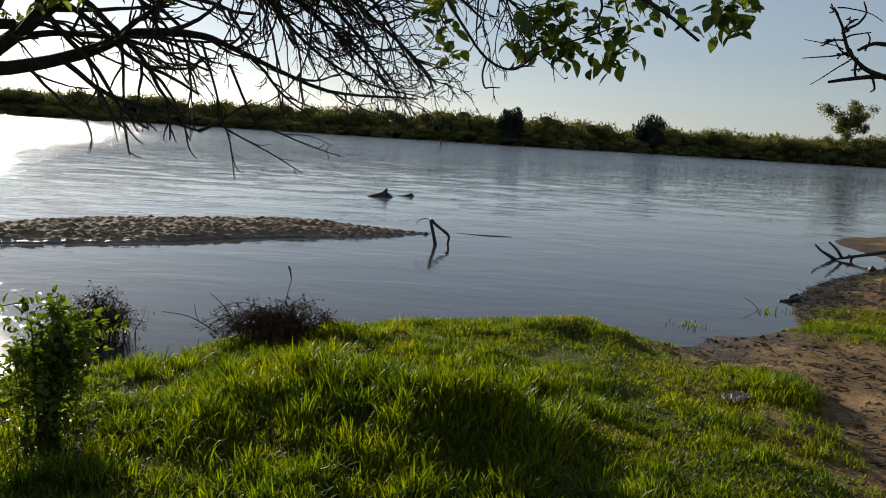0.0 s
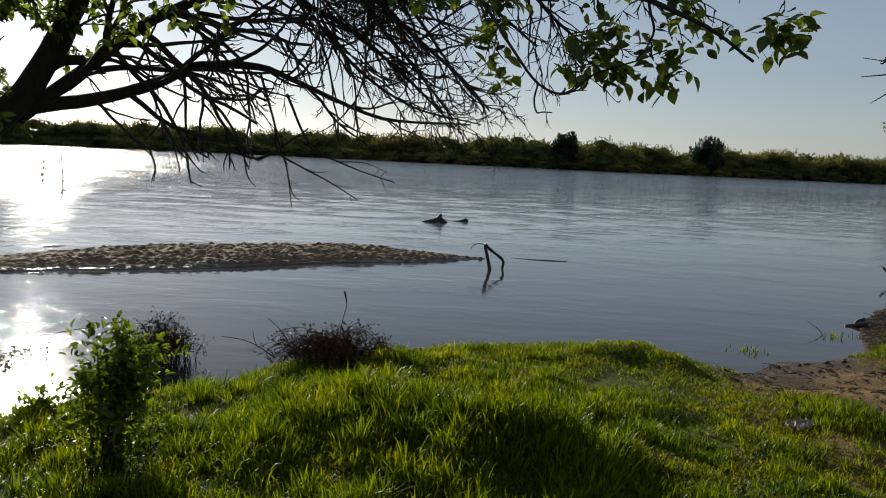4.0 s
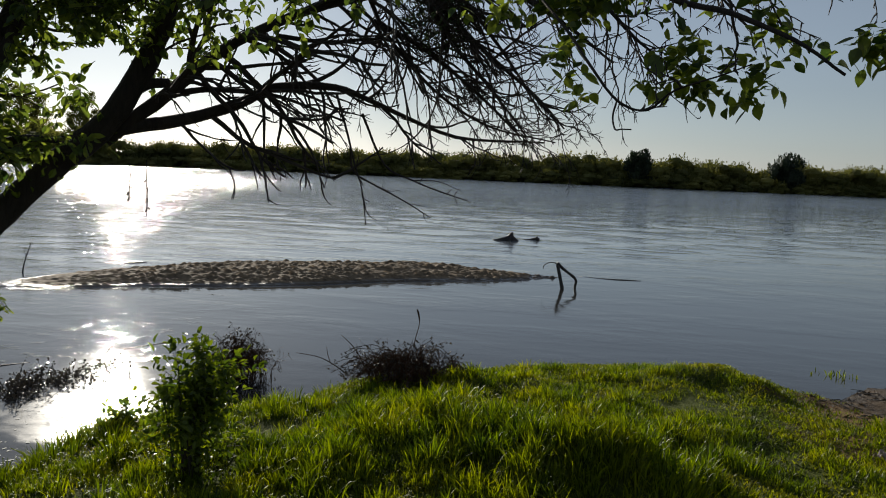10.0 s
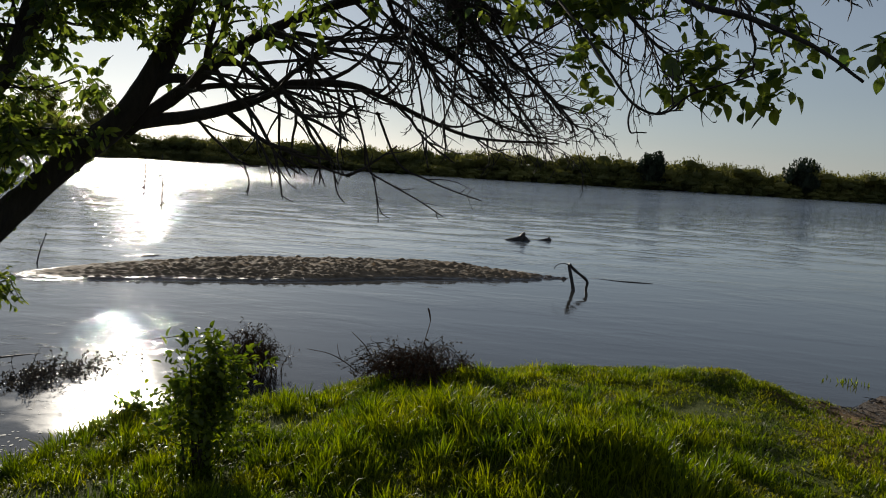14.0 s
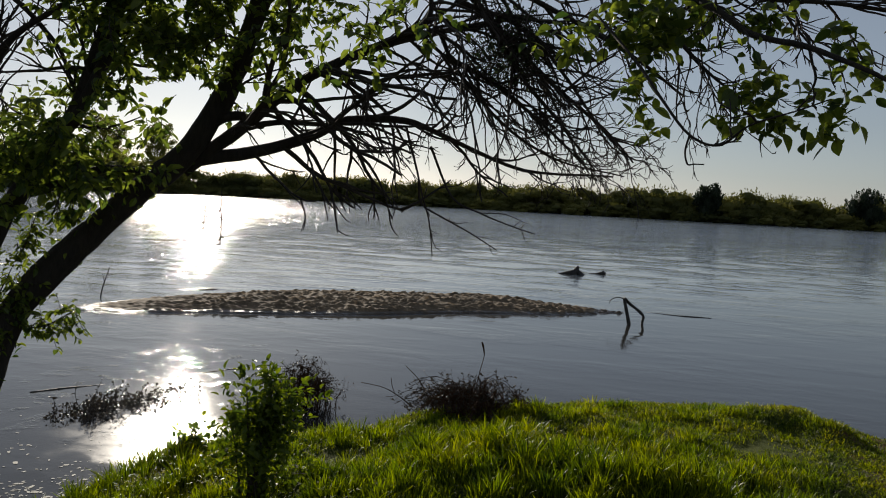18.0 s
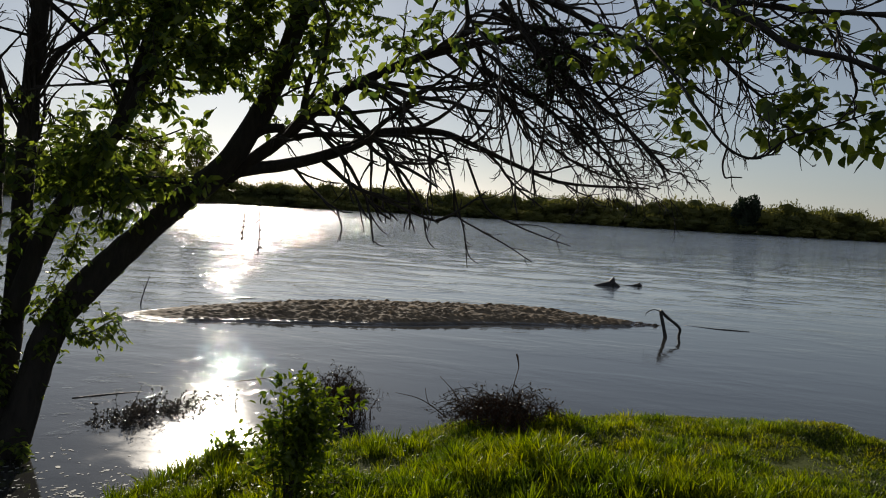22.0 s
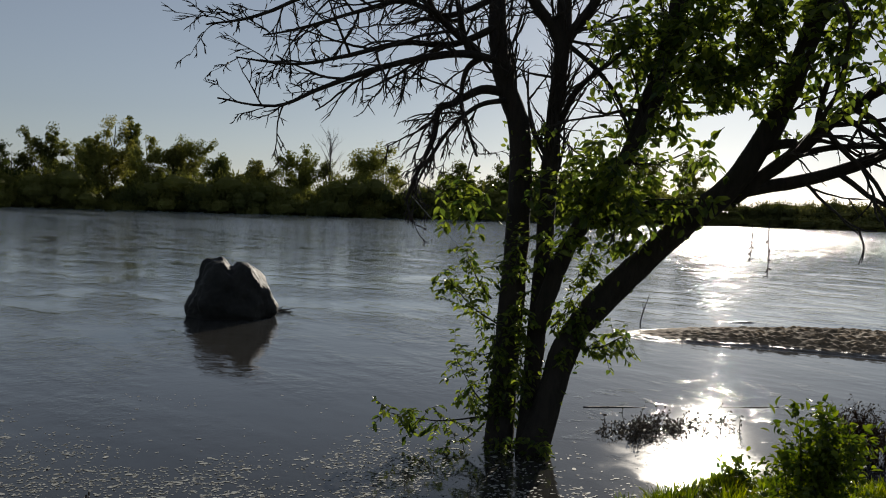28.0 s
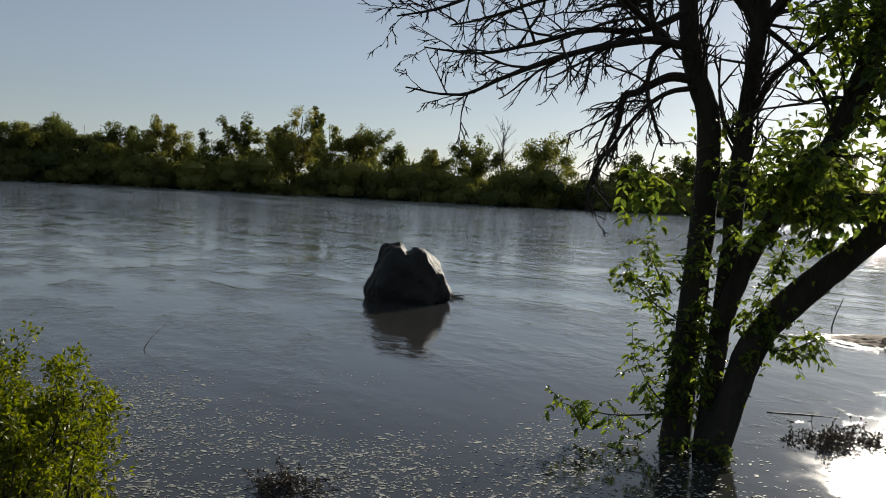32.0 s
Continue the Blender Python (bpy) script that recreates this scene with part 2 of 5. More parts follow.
wet_low(SAND, 0.012, 0.045)
BARK = plain("grey_brown_bark", (0.007, 0.0055, 0.004), (0.042, 0.032, 0.023), 45, 0.9, 1.0, 0.02, (1, 1, 0.22))
TWIG = plain("bare_twig", (0.012, 0.009, 0.007), (0.045, 0.034, 0.025), 60, 0.8, 0.4, 0.004)
DRY = plain("dry_brown_stalk", (0.030, 0.016, 0.010), (0.105, 0.054, 0.030), 60, 0.9, 0.4, 0.004)
DRY.node_tree.nodes["Principled BSDF"].inputs["Specular IOR Level"].default_value = 0.1
DRIFT = plain("wet_driftwood", (0.012, 0.010, 0.009), (0.05, 0.04, 0.032), 30, 0.55, 0.6, 0.01)
ROCK = plain("dark_boulder_stone", (0.002, 0.002, 0.0019), (0.026, 0.025, 0.020), 9, 0.6, 0.8, 0.05)
ROCK.node_tree.nodes["Principled BSDF"].inputs["Specular IOR Level"].default_value = 0.3
FOAM = plain("pale_foam", (0.22, 0.225, 0.20), (0.45, 0.455, 0.42), 30, 0.7, 0.2, 0.003)
GRASS = leafy("grass_blade", (0.020, 0.036, 0.004), (0.245, 0.285, 0.020), 0.48, 0.45, 3.2, 1.8)
TURF = leafy("mossy_turf_blade", (0.026, 0.038, 0.006), (0.230, 0.240, 0.022), 0.48, 0.5, 3.2, 1.8)
LEAF = leafy("spring_leaf", (0.028, 0.052, 0.012), (0.165, 0.200, 0.034), 0.56, through=1.9)
HERB = leafy("shrub_leaf", (0.034, 0.062, 0.008), (0.16, 0.20, 0.022), 0.55)
DEAD_LEAF = leafy("dry_dark_leaf", (0.018, 0.014, 0.010), (0.065, 0.049, 0.030), 0.15, 0.42)
GOLD = leafy("yellow_green_leaf", (0.075, 0.10, 0.010), (0.19, 0.20, 0.020), 0.55)
SCRUB = leafy("willow_scrub_leaf", (0.075, 0.088, 0.024), (0.250, 0.235, 0.062), 0.50, 0.95, through=1.2, plant=0.85)
WOODS = leafy("far_tree_leaf", (0.048, 0.068, 0.018), (0.230, 0.230, 0.055), 0.48, 0.9, through=1.3, plant=0.8)
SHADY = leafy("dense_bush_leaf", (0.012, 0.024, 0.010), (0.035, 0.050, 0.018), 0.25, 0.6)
LITTER = plain("pale_rubbish", (0.12, 0.09, 0.08), (0.34, 0.26, 0.24), 20, 0.6, 0.3, 0.005)
LINE = plain("nylon_line", (0.6, 0.6, 0.6), (0.8, 0.8, 0.8), 20, 0.25, 0.1, 0.001)


# ---------------------------------------------------------------- mesh tools
class Soup:
    """Vertices and faces gathered for one mesh."""

    def __init__(self):
        self.v, self.f = [], []

    def tube(self, points, radii, sides=6, cap=True):
        pts = [Vector(q) for q in points]
        base, n = len(self.v), len(pts)
        side = None
        for i, q in enumerate(pts):
            d = (pts[min(i + 1, n - 1)] - pts[max(i - 1, 0)])
            d = d.normalized() if d.length > 1e-9 else Vector((0, 0, 1))
            if side is None:
                side = d.orthogonal().normalized()
            side = (side - d * side.dot(d))
            side = side.normalized() if side.length > 1e-6 else d.orthogonal().normalized()
            up = d.cross(side)
            for k in range(sides):
                a = 2 * math.pi * k / sides
                self.v.append(q + (side * math.cos(a) + up * math.sin(a)) * radii[i])
        for i in range(n - 1):
            for k in range(sides):
                a, b = base + i * sides + k, base + i * sides + (k + 1) % sides
                self.f.append((a, b, b + sides, a + sides))
        if cap:
            self.f.append(tuple(base + (n - 1) * sides + k for k in range(sides)))
            self.f.append(tuple(base + sides - 1 - k for k in range(sides)))

    def leaf(self, at, way, up, length, width, fold=0.25):
        way = way.normalized()
        side = way.cross(up)
        side = side.normalized() if side.length > 1e-5 else way.orthogonal().normalized()
        nor = side.cross(way)
        b = len(self.v)
        self.v += [at, at + way * length * 0.30 + side * width * 0.42 + nor * width * fold,
                   at + way * length * 0.68 + side * width * 0.40 + nor * width * fold * 0.6,
                   at + way * length - nor * length * 0.10,
                   at + way * length * 0.68 - side * width * 0.40 + nor * width * fold * 0.6,
                   at + way * length * 0.30 - side * width * 0.42 + nor * width * fold,
                   at + way * length * 0.5]
        self.f += [(b, b + 1, b + 6), (b + 1, b + 2, b + 6), (b + 2, b + 3, b + 6), (b + 3, b + 4, b + 6), (b + 4, b + 5, b + 6), (b + 5, b, b + 6)]

    def far_leaf(self, at, way, up, length, width):
        """A leaf spray too far off to show more than its outline."""
        way = way.normalized()
        side = way.cross(up)
        side = side.normalized() if side.length > 1e-5 else way.orthogonal().normalized()
        b = len(self.v)
        self.v += [at - side * width * 0.5, at + side * width * 0.5, at + way * length]
        self.f.append((b, b + 1, b + 2))

    def oval_leaf(self, at, way, up, length, width, fold=0.2, curl=0.15):
        """An oval leaf with a pointed tip, folded along its midrib."""
        way = way.normalized()
        side = way.cross(up)
        side = side.normalized() if side.length > 1e-5 else way.orthogonal().normalized()
        nor = side.cross(way)
        b = len(self.v)
        outline = ((0.0, 0.03), (0.14, 0.30), (0.32, 0.47), (0.52, 0.50), (0.72, 0.37), (0.88, 0.17), (1.0, 0.0))
        for u, w in outline:
            mid = at + way * length * u - nor * length * curl * u * u
            self.v += [mid - side * width * w + nor * width * w * fold, mid, mid + side * width * w + nor * width * w * fold]
        for k in range(len(outline) - 1):
            q = b + 3 * k
            self.f += [(q, q + 1, q + 4, q + 3), (q + 1, q + 2, q + 5, q + 4)]

    def mesh(self, name, material, smooth=False):
        me = bpy.data.meshes.new(name)
        me.from_pydata([tuple(q) for q in self.v], [], self.f)
        me.materials.append(material)
        if smooth:
            me.shade_smooth()
        me.update()
        return me


def put(name, soup, material, parent=None, label="", smooth=False):
    ob = new(name, soup.mesh(name, material, smooth))
    if parent is not None:
        ob.parent = parent
    return tagged(ob, label) if label else ob


def thing(name, label, category, at=(0, 0, 0), group="", kind=""):
    ob = new(name)
    ob.location = at
    ob.empty_display_size = 0.1
    return tagged(ob, label, category, group, kind)


def curve_points(ctrl, per=5):
    """Catmull-Rom through the control points."""
    c = [Vector(q) for q in ctrl]
    c = [c[0] * 2 - c[1]] + c + [c[-1] * 2 - c[-2]]
    out = []
    for i in range(1, len(c) - 2):
        for k in range(per):
            u = k / per
            a, b, d, e = c[i - 1], c[i], c[i + 1], c[i + 2]
            out.append(0.5 * ((2 * b) + (d - a) * u + (2 * a - 5 * b + 4 * d - e) * u * u + (3 * b - a - 3 * d + e) * u ** 3))
    return out + [c[-2]]


def rough_limb(ctrl, r0, r1, sides=9, per=6, seed=0, knots=0.10, flare=0.0):
    """A limb with uneven thickness, knots and a flared foot."""
    pts = curve_points(ctrl, per)
    s = Soup()
    n = len(pts)
    radii = []
    for i in range(n):
        u = i / (n - 1)
        r = r0 + (r1 - r0) * u
        r *= 1 + flare * max(0, 1 - u * 6) ** 2
        radii.append(r * (1 + knots * noise.noise(pts[i] * 5 + Vector((seed, 0, 0)))))
    s.tube(pts, radii, sides)
    for i, q in enumerate(s.v):
        s.v[i] = q + noise.noise_vector(q * 11 + Vector((0, seed, 0))) * min(0.010, r0 * 0.12)
    return s, pts, radii


def rand_dir(rng):
    while True:
        d = Vector((rng.uniform(-1, 1), rng.uniform(-1, 1), rng.uniform(-1, 1)))
        if 0.05 < d.length < 1:
            return d.normalized()


def twig_line(rng, start, way, length, steps, wander, droop, lift=0.0):
    """A wandering twig: droop bends it down along its way, lift turns its tip up again."""
    pts, d, q = [start.copy()], way.normalized(), start.copy()
    for i in range(steps):
        u = i / steps
        d = (d + rand_dir(rng) * wander + Vector((0, 0, -droop * (1 - u) + lift * u))).normalized()
        q = q + d * (length / steps)
        pts.append(q.copy())
    return pts


def twigs(soup, rng, pts, radii, count, length, way=None, spread=0.8, droop=0.1, lift=0.1, levels=2, kids=5, tips=None, start=0.15, thick=0.45, wander=0.22):
    """Side shoots along a limb, and shoots on these."""
    n = len(pts)
    for _ in range(count):
        u = start + (1 - start) * rng.random() ** 0.8
        i = min(n - 2, int(u * (n - 1)))
        along = (pts[i + 1] - pts[i]).normalized()
        d = along * 0.75 + rand_dir(rng) * spread + (way * 0.6 if way else Vector())
        ln = length * rng.uniform(0.35, 1.1) * (1.1 - 0.4 * u)
        line = twig_line(rng, pts[i].lerp(pts[i + 1], rng.random()), d, ln, 5, wander * 1.2, droop, lift)
        r = max(0.0016, min(radii[i] * thick, 0.011 * ln / 0.6))
        rr = [r * (1 - 0.75 * k / 5) for k in range(6)]
        soup.tube(line, rr, 4 if r > 0.004 else 3, cap=False)
        if tips is not None:
            tips.append((line[-1], (line[-1] - line[-2]).normalized()))
            tips.append((line[3], (line[3] - line[2]).normalized()))
        if levels > 1:
            twigs(soup, rng, line, rr, kids, ln * 0.55, way, spread, droop, lift, levels - 1, max(2, kids - 1), tips, 0.2, 0.6, wander)


# ---------------------------------------------------------------- ground, water
SHORE = [(-2000, -900), (-40, -22), (-10, -3), (-6, -0.6), (-4.5, 0.75), (-3.7, 1.35), (-3.0, 2.3), (-2.7, 3.4), (-2.72, 4.3), (-2.62, 5.0), (-2.2, 5.45), (-1.75, 5.75), (-1.45, 6.5),
         (-0.46, 7.15), (0.2, 7.5), (1.0, 7.62), (1.75, 7.5), (1.92, 7.12), (2.2, 7.05), (2.55, 7.5), (3.0, 7.55), (3.5, 8.0), (4.15, 9.65), (5.3, 11.15), (6.6, 12.3), (7.4, 13.6),
         (7.4, 15.2), (7.9, 16.6), (9.5, 17.6), (14, 19.5), (40, 30), (300, 45), (2000, 60)]
FAR = [(-2000, -1500), (-150, -70), (-133, 5), (-120, 32), (-104, 50), (-89, 66), (-80, 96), (-72, 124), (-40, 131), (10, 128), (70, 130), (220, 150), (2000, 260)]


def side_of(line, px, py):
    """Signed distance from an open line for arrays of points: positive to the line's right."""
    best = np.full(px.shape, 1e9)
    sign = np.ones(px.shape)
    for (ax, ay), (bx, by) in zip(line, line[1:]):
        dx, dy = bx - ax, by - ay
        u = np.clip(((px - ax) * dx + (py - ay) * dy) / (dx * dx + dy * dy), 0, 1)
        d = np.hypot(px - ax - u * dx, py - ay - u * dy)
        near = d < best - 1e-9
        cross = dx * (py - ay) - dy * (px - ax)
        best = np.where(near, d, best)
        sign = np.where(near, np.where(cross < 0, 1.0, -1.0), sign)
    return best * sign


def lumps(px, py, scale, seed):
    """Smooth cheap noise from a few waves."""
    r = np.random.RandomState(seed)
    z = np.zeros(px.shape)
    for _ in range(9):
        a, k, ph = r.uniform(0, 6.28), r.uniform(0.6, 1.8) / scale, r.uniform(0, 6.28)
        z += np.sin((px * np.cos(a) + py * np.sin(a)) * k + ph)
    return z / 9


MOUNDS = [(0.24, 4.17, 0.34, 0.23, 0.25), (-0.35, 4.45, 0.55, 0.42, 0.12), (-0.75, 5.9, 0.6, 0.45, 0.10), (1.12, 6.78, 0.29, 0.26, 0.125), (1.50, 6.50, 0.18, 0.22, 0.10), (1.15, 7.15, 0.5, 0.3, 0.06), (-0.6, 4.9, 0.55, 0.4, 0.07), (2.2, 5.35, 0.3, 0.4, 0.02), (3.75, 7.5, 0.4, 0.4, 0.02)]


def bare(px, py):
    """How bare of grass: the trodden sandy path and the shore."""
    path = 1 / (1 + np.exp(-(px - (1.98 - 0.20 * np.exp(-((py - 5.1) / 0.4) ** 2) + 0.14 * lumps(px, py, 0.4, 5))) * 8.0))
    tuft = 1.3 * np.exp(-(((px - 2.15 - 0.25 * (py - 5.3)) / 0.30) ** 2 + ((py - 5.35) / 0.42) ** 2)) + np.exp(-(((px - 3.75) / 0.45) ** 2 + ((py - 7.5) / 0.5) ** 2)) + np.exp(-(((px - 4.3) / 0.7) ** 2 + ((py - 8.1) / 0.8) ** 2)) + 0.8 * np.exp(-(((px - 6.6) / 0.9) ** 2 + ((py - 10.8) / 0.5) ** 2))
    patch = 0.9 * np.exp(-(((px + 1.5) / 0.24) ** 2 + ((py - 4.9) / 0.3) ** 2)) + 0.8 * np.exp(-(((px + 2.0) / 0.34) ** 2 + ((py - 3.45) / 0.32) ** 2))
    patch += 0.6 * np.exp(-(((px - 1.0) / 0.3) ** 2 + ((py - 5.9) / 0.25) ** 2))
    for x0, y0 in ((0.76, 5.53), (1.28, 5.01), (1.25, 4.64), (0.81, 5.98)):
        patch += 0.62 * np.exp(-(((px - x0) / 0.16) ** 2 + ((py - y0) / 0.11) ** 2))
    return np.clip(path - 1.2 * tuft + patch + 0.25 * lumps(px, py, 0.35, 8) * path, 0, 1)


def ground_z(px, py):
    near, far = side_of(SHORE, px, py), -side_of(FAR, px, py)
    near = near + 0.10 * lumps(px, py, 0.3, 51) + 0.05 * lumps(px, py, 0.09, 52)
    rise = np.where(near > 0, 0.24 * (1 - np.exp(-np.maximum(near, 0) / 1.1)) + 0.03 * np.minimum(np.maximum(near - 6, 0), 40), np.maximum(-0.9, near * 0.28))
    rise2 = np.where(far > 0, 0.5 * (1 - np.exp(-np.maximum(far, 0) / 6.0)), np.maximum(-0.9, far * 0.3))
    z = np.maximum(rise, rise2)
    on = np.clip(near * 2, 0, 1)
    for x0, y0, a, b, h in MOUNDS:
        z = z + on * h * np.exp(-(((px - x0) / a) ** 2 + ((py - y0) / b) ** 2))
    z = z + on * (0.060 * lumps(px, py, 0.13, 3) + 0.03 * lumps(px, py, 0.6, 4)) * (np.hypot(px, py) < 40)
    b = bare(px, py)
    return z - on * 0.05 * b + on * b * (0.012 * lumps(px, py, 0.05, 6) + 0.020 * lumps(px, py, 0.11, 7))


def axis(fine_lo, fine_hi, step, far_end):
    mid = list(np.arange(fine_lo, fine_hi, step))
    grow, d, a, b = [], step, fine_lo, mid[-1]
    low, high = [], []
    while b < far_end:
        d *= 1.18
        a, b = a - d, b + d
        low.append(a)
        high.append(b)
    return np.array(low[::-1] + mid + high)


def heightfield(name, xs, ys, fn, material):
    gx, gy = np.meshgrid(xs, ys)
    gz = fn(gx, gy)
    nx, ny = len(xs), len(ys)
    me = bpy.data.meshes.new(name)
    idx = np.arange(nx * ny).reshape(ny, nx)
    quads = np.stack([idx[:-1, :-1], idx[:-1, 1:], idx[1:, 1:], idx[1:, :-1]], -1).reshape(-1, 4)
    me.from_pydata(np.stack([gx, gy, gz], -1).reshape(-1, 3).tolist(), [], quads.tolist())
    me.materials.append(material)
    me.shade_smooth()
    return new(name, me)


ground = heightfield("ground", axis(-4.8, 8.0, 0.055, 1900), axis(0.5, 13.5, 0.055, 1900), ground_z, EARTH)
tagged(ground, "sandy brown river bank with moss and bare trodden earth", "ground", kind="structure")

s = Soup()
s.v = [Vector(q) for q in ((-1900, -1900, 0), (1900, -1900, 0), (1900, 1900, 0), (-1900, 1900, 0))]
s.f = [(0, 1, 2, 3)]
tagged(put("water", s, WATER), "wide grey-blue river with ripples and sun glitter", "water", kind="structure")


def bar_z(px, py):
    """The sand bar: a low tongue that narrows to the right."""
    u = (px + 7.5) / 7.5                     # 0 at the left end, 1 at the tip
    mid = 9.20 + u * 4.27 + 0.75 * np.sin(np.clip(u, 0, 1) * 3.14) + 0.1 * np.sin(px * 2.1)
    half = 1.27 * np.clip(np.sin(np.clip(u, 0.0, 1) ** 0.8 * 3.14), 0, 1) ** 0.75 + 0.03
    v = (py - mid) / half
    cap = np.clip(1 - v * v, -1, 1)
    z = 0.145 * np.sign(cap) * np.abs(cap) ** 0.7 * np.clip(np.minimum(u * 3.3, (1 - u) * 4), 0.1, 1)
    film = (0.011 - 0.05 * np.maximum(np.abs(v) - 1.0, 0)) - 0.10 * np.clip((u - 0.35) / 0.2, 0, 1)      # a flat wet fringe
    z = np.maximum(z, film + 0.004 * lumps(px, py, 0.12, 25))
    z = np.where((u < 0) | (u > 1), -0.12, z)
    rough = np.clip((u - 0.07) * 5, 0.15, 1)
    dents = rough * np.abs(lumps(px * 0.55 + 0.03 * np.sin(py * 9), py * 1.3 + 0.05 * np.sin(px * 7), 0.022, 21)) + 0.35 * rough * np.abs(lumps(px * 0.6 + 3, py * 1.1, 0.07, 22))
    for x0, y0, dx, dy in ((-6.45, 12.15, 0.42, 0.50), (-5.05, 12.75, 0.45, 0.55)):      # low ridges just awash behind it
        along, across = (px - x0) * 0.63 + (py - y0) * 0.77, (px - x0) * 0.77 - (py - y0) * 0.63
        z = np.maximum(z, -0.05 + 0.085 * np.exp(-(along / dx) ** 2 - (across / 0.10) ** 2) + 0.02 * lumps(px, py, 0.1, 24))
    return z + np.clip(cap * 2.5, 0, 1) * (0.072 * dents + 0.03 * lumps(px, py, 0.4, 23) - 0.02) - 0.012


bar = heightfield("sand_bar", np.arange(-7.9, 0.4, 0.02), np.arange(8.8, 15.2, 0.022), bar_z, SAND)
tagged(bar, "low brown sand bar with a rippled surface in the river", "sand bar", kind="structure")


# ---------------------------------------------------------------- grass
def grass_mesh(name, px, py, height, width, material, seed, outward, rad):
    r = np.random.RandomState(seed)
    n = len(px)
    pz = ground_z(px, py) - 0.01
    a = outward + r.normal(0, 0.8, n) + 2.0 * lumps(px, py, 0.10, 61)
    face = r.uniform(0, 2 * np.pi, n)
    bend = height * (0.10 + 6.0 * rad + 0.7 * r.uniform(0, 1, n) ** 3) * r.uniform(0.4, 1.6, n)
    bx, by = np.cos(a) * bend, np.sin(a) * bend
    sx, sy = np.cos(face) * width / 2, np.sin(face) * width / 2
    cols = []
    for u, w in ((0.0, 0.8), (0.5, 1.0), (0.82, 0.6)):
        cx, cy, cz = px + bx * u * u, py + by * u * u, pz + height * u * (1 - 0.12 * u)
        cols += [np.stack([cx - sx * w, cy - sy * w, cz], -1), np.stack([cx + sx * w, cy + sy * w, cz], -1)]
    tip = np.stack([px + bx, py + by, pz + height * (0.92 - 0.25 * np.minimum(1, bend / height))], -1)
    v = np.stack(cols + [tip], 1).reshape(-1, 3)
    o = np.arange(n)[:, None] * 7
    tri = np.concatenate([o + np.array([k]) for k in ((0, 1, 3), (0, 3, 2), (2, 3, 5), (2, 5, 4), (4, 5, 6))], 1).reshape(-1, 3)
    me = bpy.data.meshes.new(name)
    me.vertices.add(len(v))
    me.vertices.foreach_set("co", v.ravel())
    me.loops.add(tri.size)
    me.loops.foreach_set("vertex_index", tri.ravel().astype(np.int32))
    me.polygons.add(len(tri))
    me.polygons.foreach_set("loop_start", (np.arange(len(tri)) * 3).astype(np.int32))
    me.update(calc_edges=True)
    me.validate()
    me.materials.append(material)
    return new(name, me)


r = np.random.RandomState(11)
N = 44000
tx, ty = r.uniform(-3.6, 6.4, N), r.uniform(2.75, 11.3, N)
shore = side_of(SHORE, tx, ty)
keep = shore > 0.05 + 0.08 * lumps(tx, ty, 0.2, 33)
keep &= r.uniform(0, 1, N) < np.clip(1.0 - 1.2 * bare(tx, ty), 0.015, 1) * np.clip(0.70 + 2.0 * lumps(tx, ty, 0.07, 35), 0.12, 1) * np.where(ty > 8.0, 0.5, 1.0)
tx, ty = tx[keep], ty[keep]
tall = np.zeros(len(tx))
for x0, y0, a, b, h in MOUNDS:
    tall += (h / 0.13) * np.exp(-(((tx - x0) / a) ** 2 + ((ty - y0) / b) ** 2))
tuft_h = (0.042 + 0.038 * np.clip(3.0 * lumps(tx, ty, 0.07, 37) + 0.4, 0, 1.5) + 0.046 * np.clip(1.6 * lumps(tx, ty, 0.2, 32) + 0.5, 0, 1.5) + 0.040 * np.minimum(tall, 1.7)) * r.uniform(0.55, 1.4, len(tx))
tuft_h *= (1 - 0.42 * np.clip((tx - 0.75) / 0.4, 0, 1) * (tx < 1.95)) * (1 - 0.5 * bare(tx, ty)) * (1 - 0.45 * np.clip((ty - 4.9) / 1.2, 0, 1))
per = 24
which = np.repeat(np.arange(len(tx)), per)
ang, rad = r.uniform(0, 2 * np.pi, len(which)), 0.050 * r.uniform(0, 1, len(which)) ** 0.6
gx, gy = tx[which] + np.cos(ang) * rad, ty[which] + np.sin(ang) * rad
hgt = tuft_h[which] * r.uniform(0.45, 1.25, len(which)) * (1 - 2.5 * np.maximum(0, rad - 0.03))
wid = r.uniform(0.0036, 0.0076, len(which)) * (0.55 + 0.45 * np.clip(hgt / 0.10, 0.4, 1.3))
tagged(grass_mesh("grass", gx, gy, hgt, wid, GRASS, 12, ang, rad * 0.75), "fresh green grass in uneven tufts on the bank", "grass", kind="stuff")

# short matted growth between the tufts
N = 250000
mx, my = r.uniform(-4.0, 5.5, N), r.uniform(2.6, 9.0, N)
keep = (side_of(SHORE, mx, my) > 0.05 + 0.06 * lumps(mx, my, 0.2, 33)) & (r.uniform(0, 1, N) < np.clip(1.05 - 1.9 * bare(mx, my), 0, 1))
mx, my = mx[keep], my[keep]
mh = r.uniform(0.016, 0.046, len(mx)) * (1 + 0.5 * lumps(mx, my, 0.09, 36))
tagged(grass_mesh("turf", mx, my, mh, r.uniform(0.005, 0.011, len(mx)), TURF, 14, r.uniform(0, 6.28, len(mx)), r.uniform(0.02, 0.12, len(mx))), "short matted green turf between the tufts", "turf", kind="stuff")
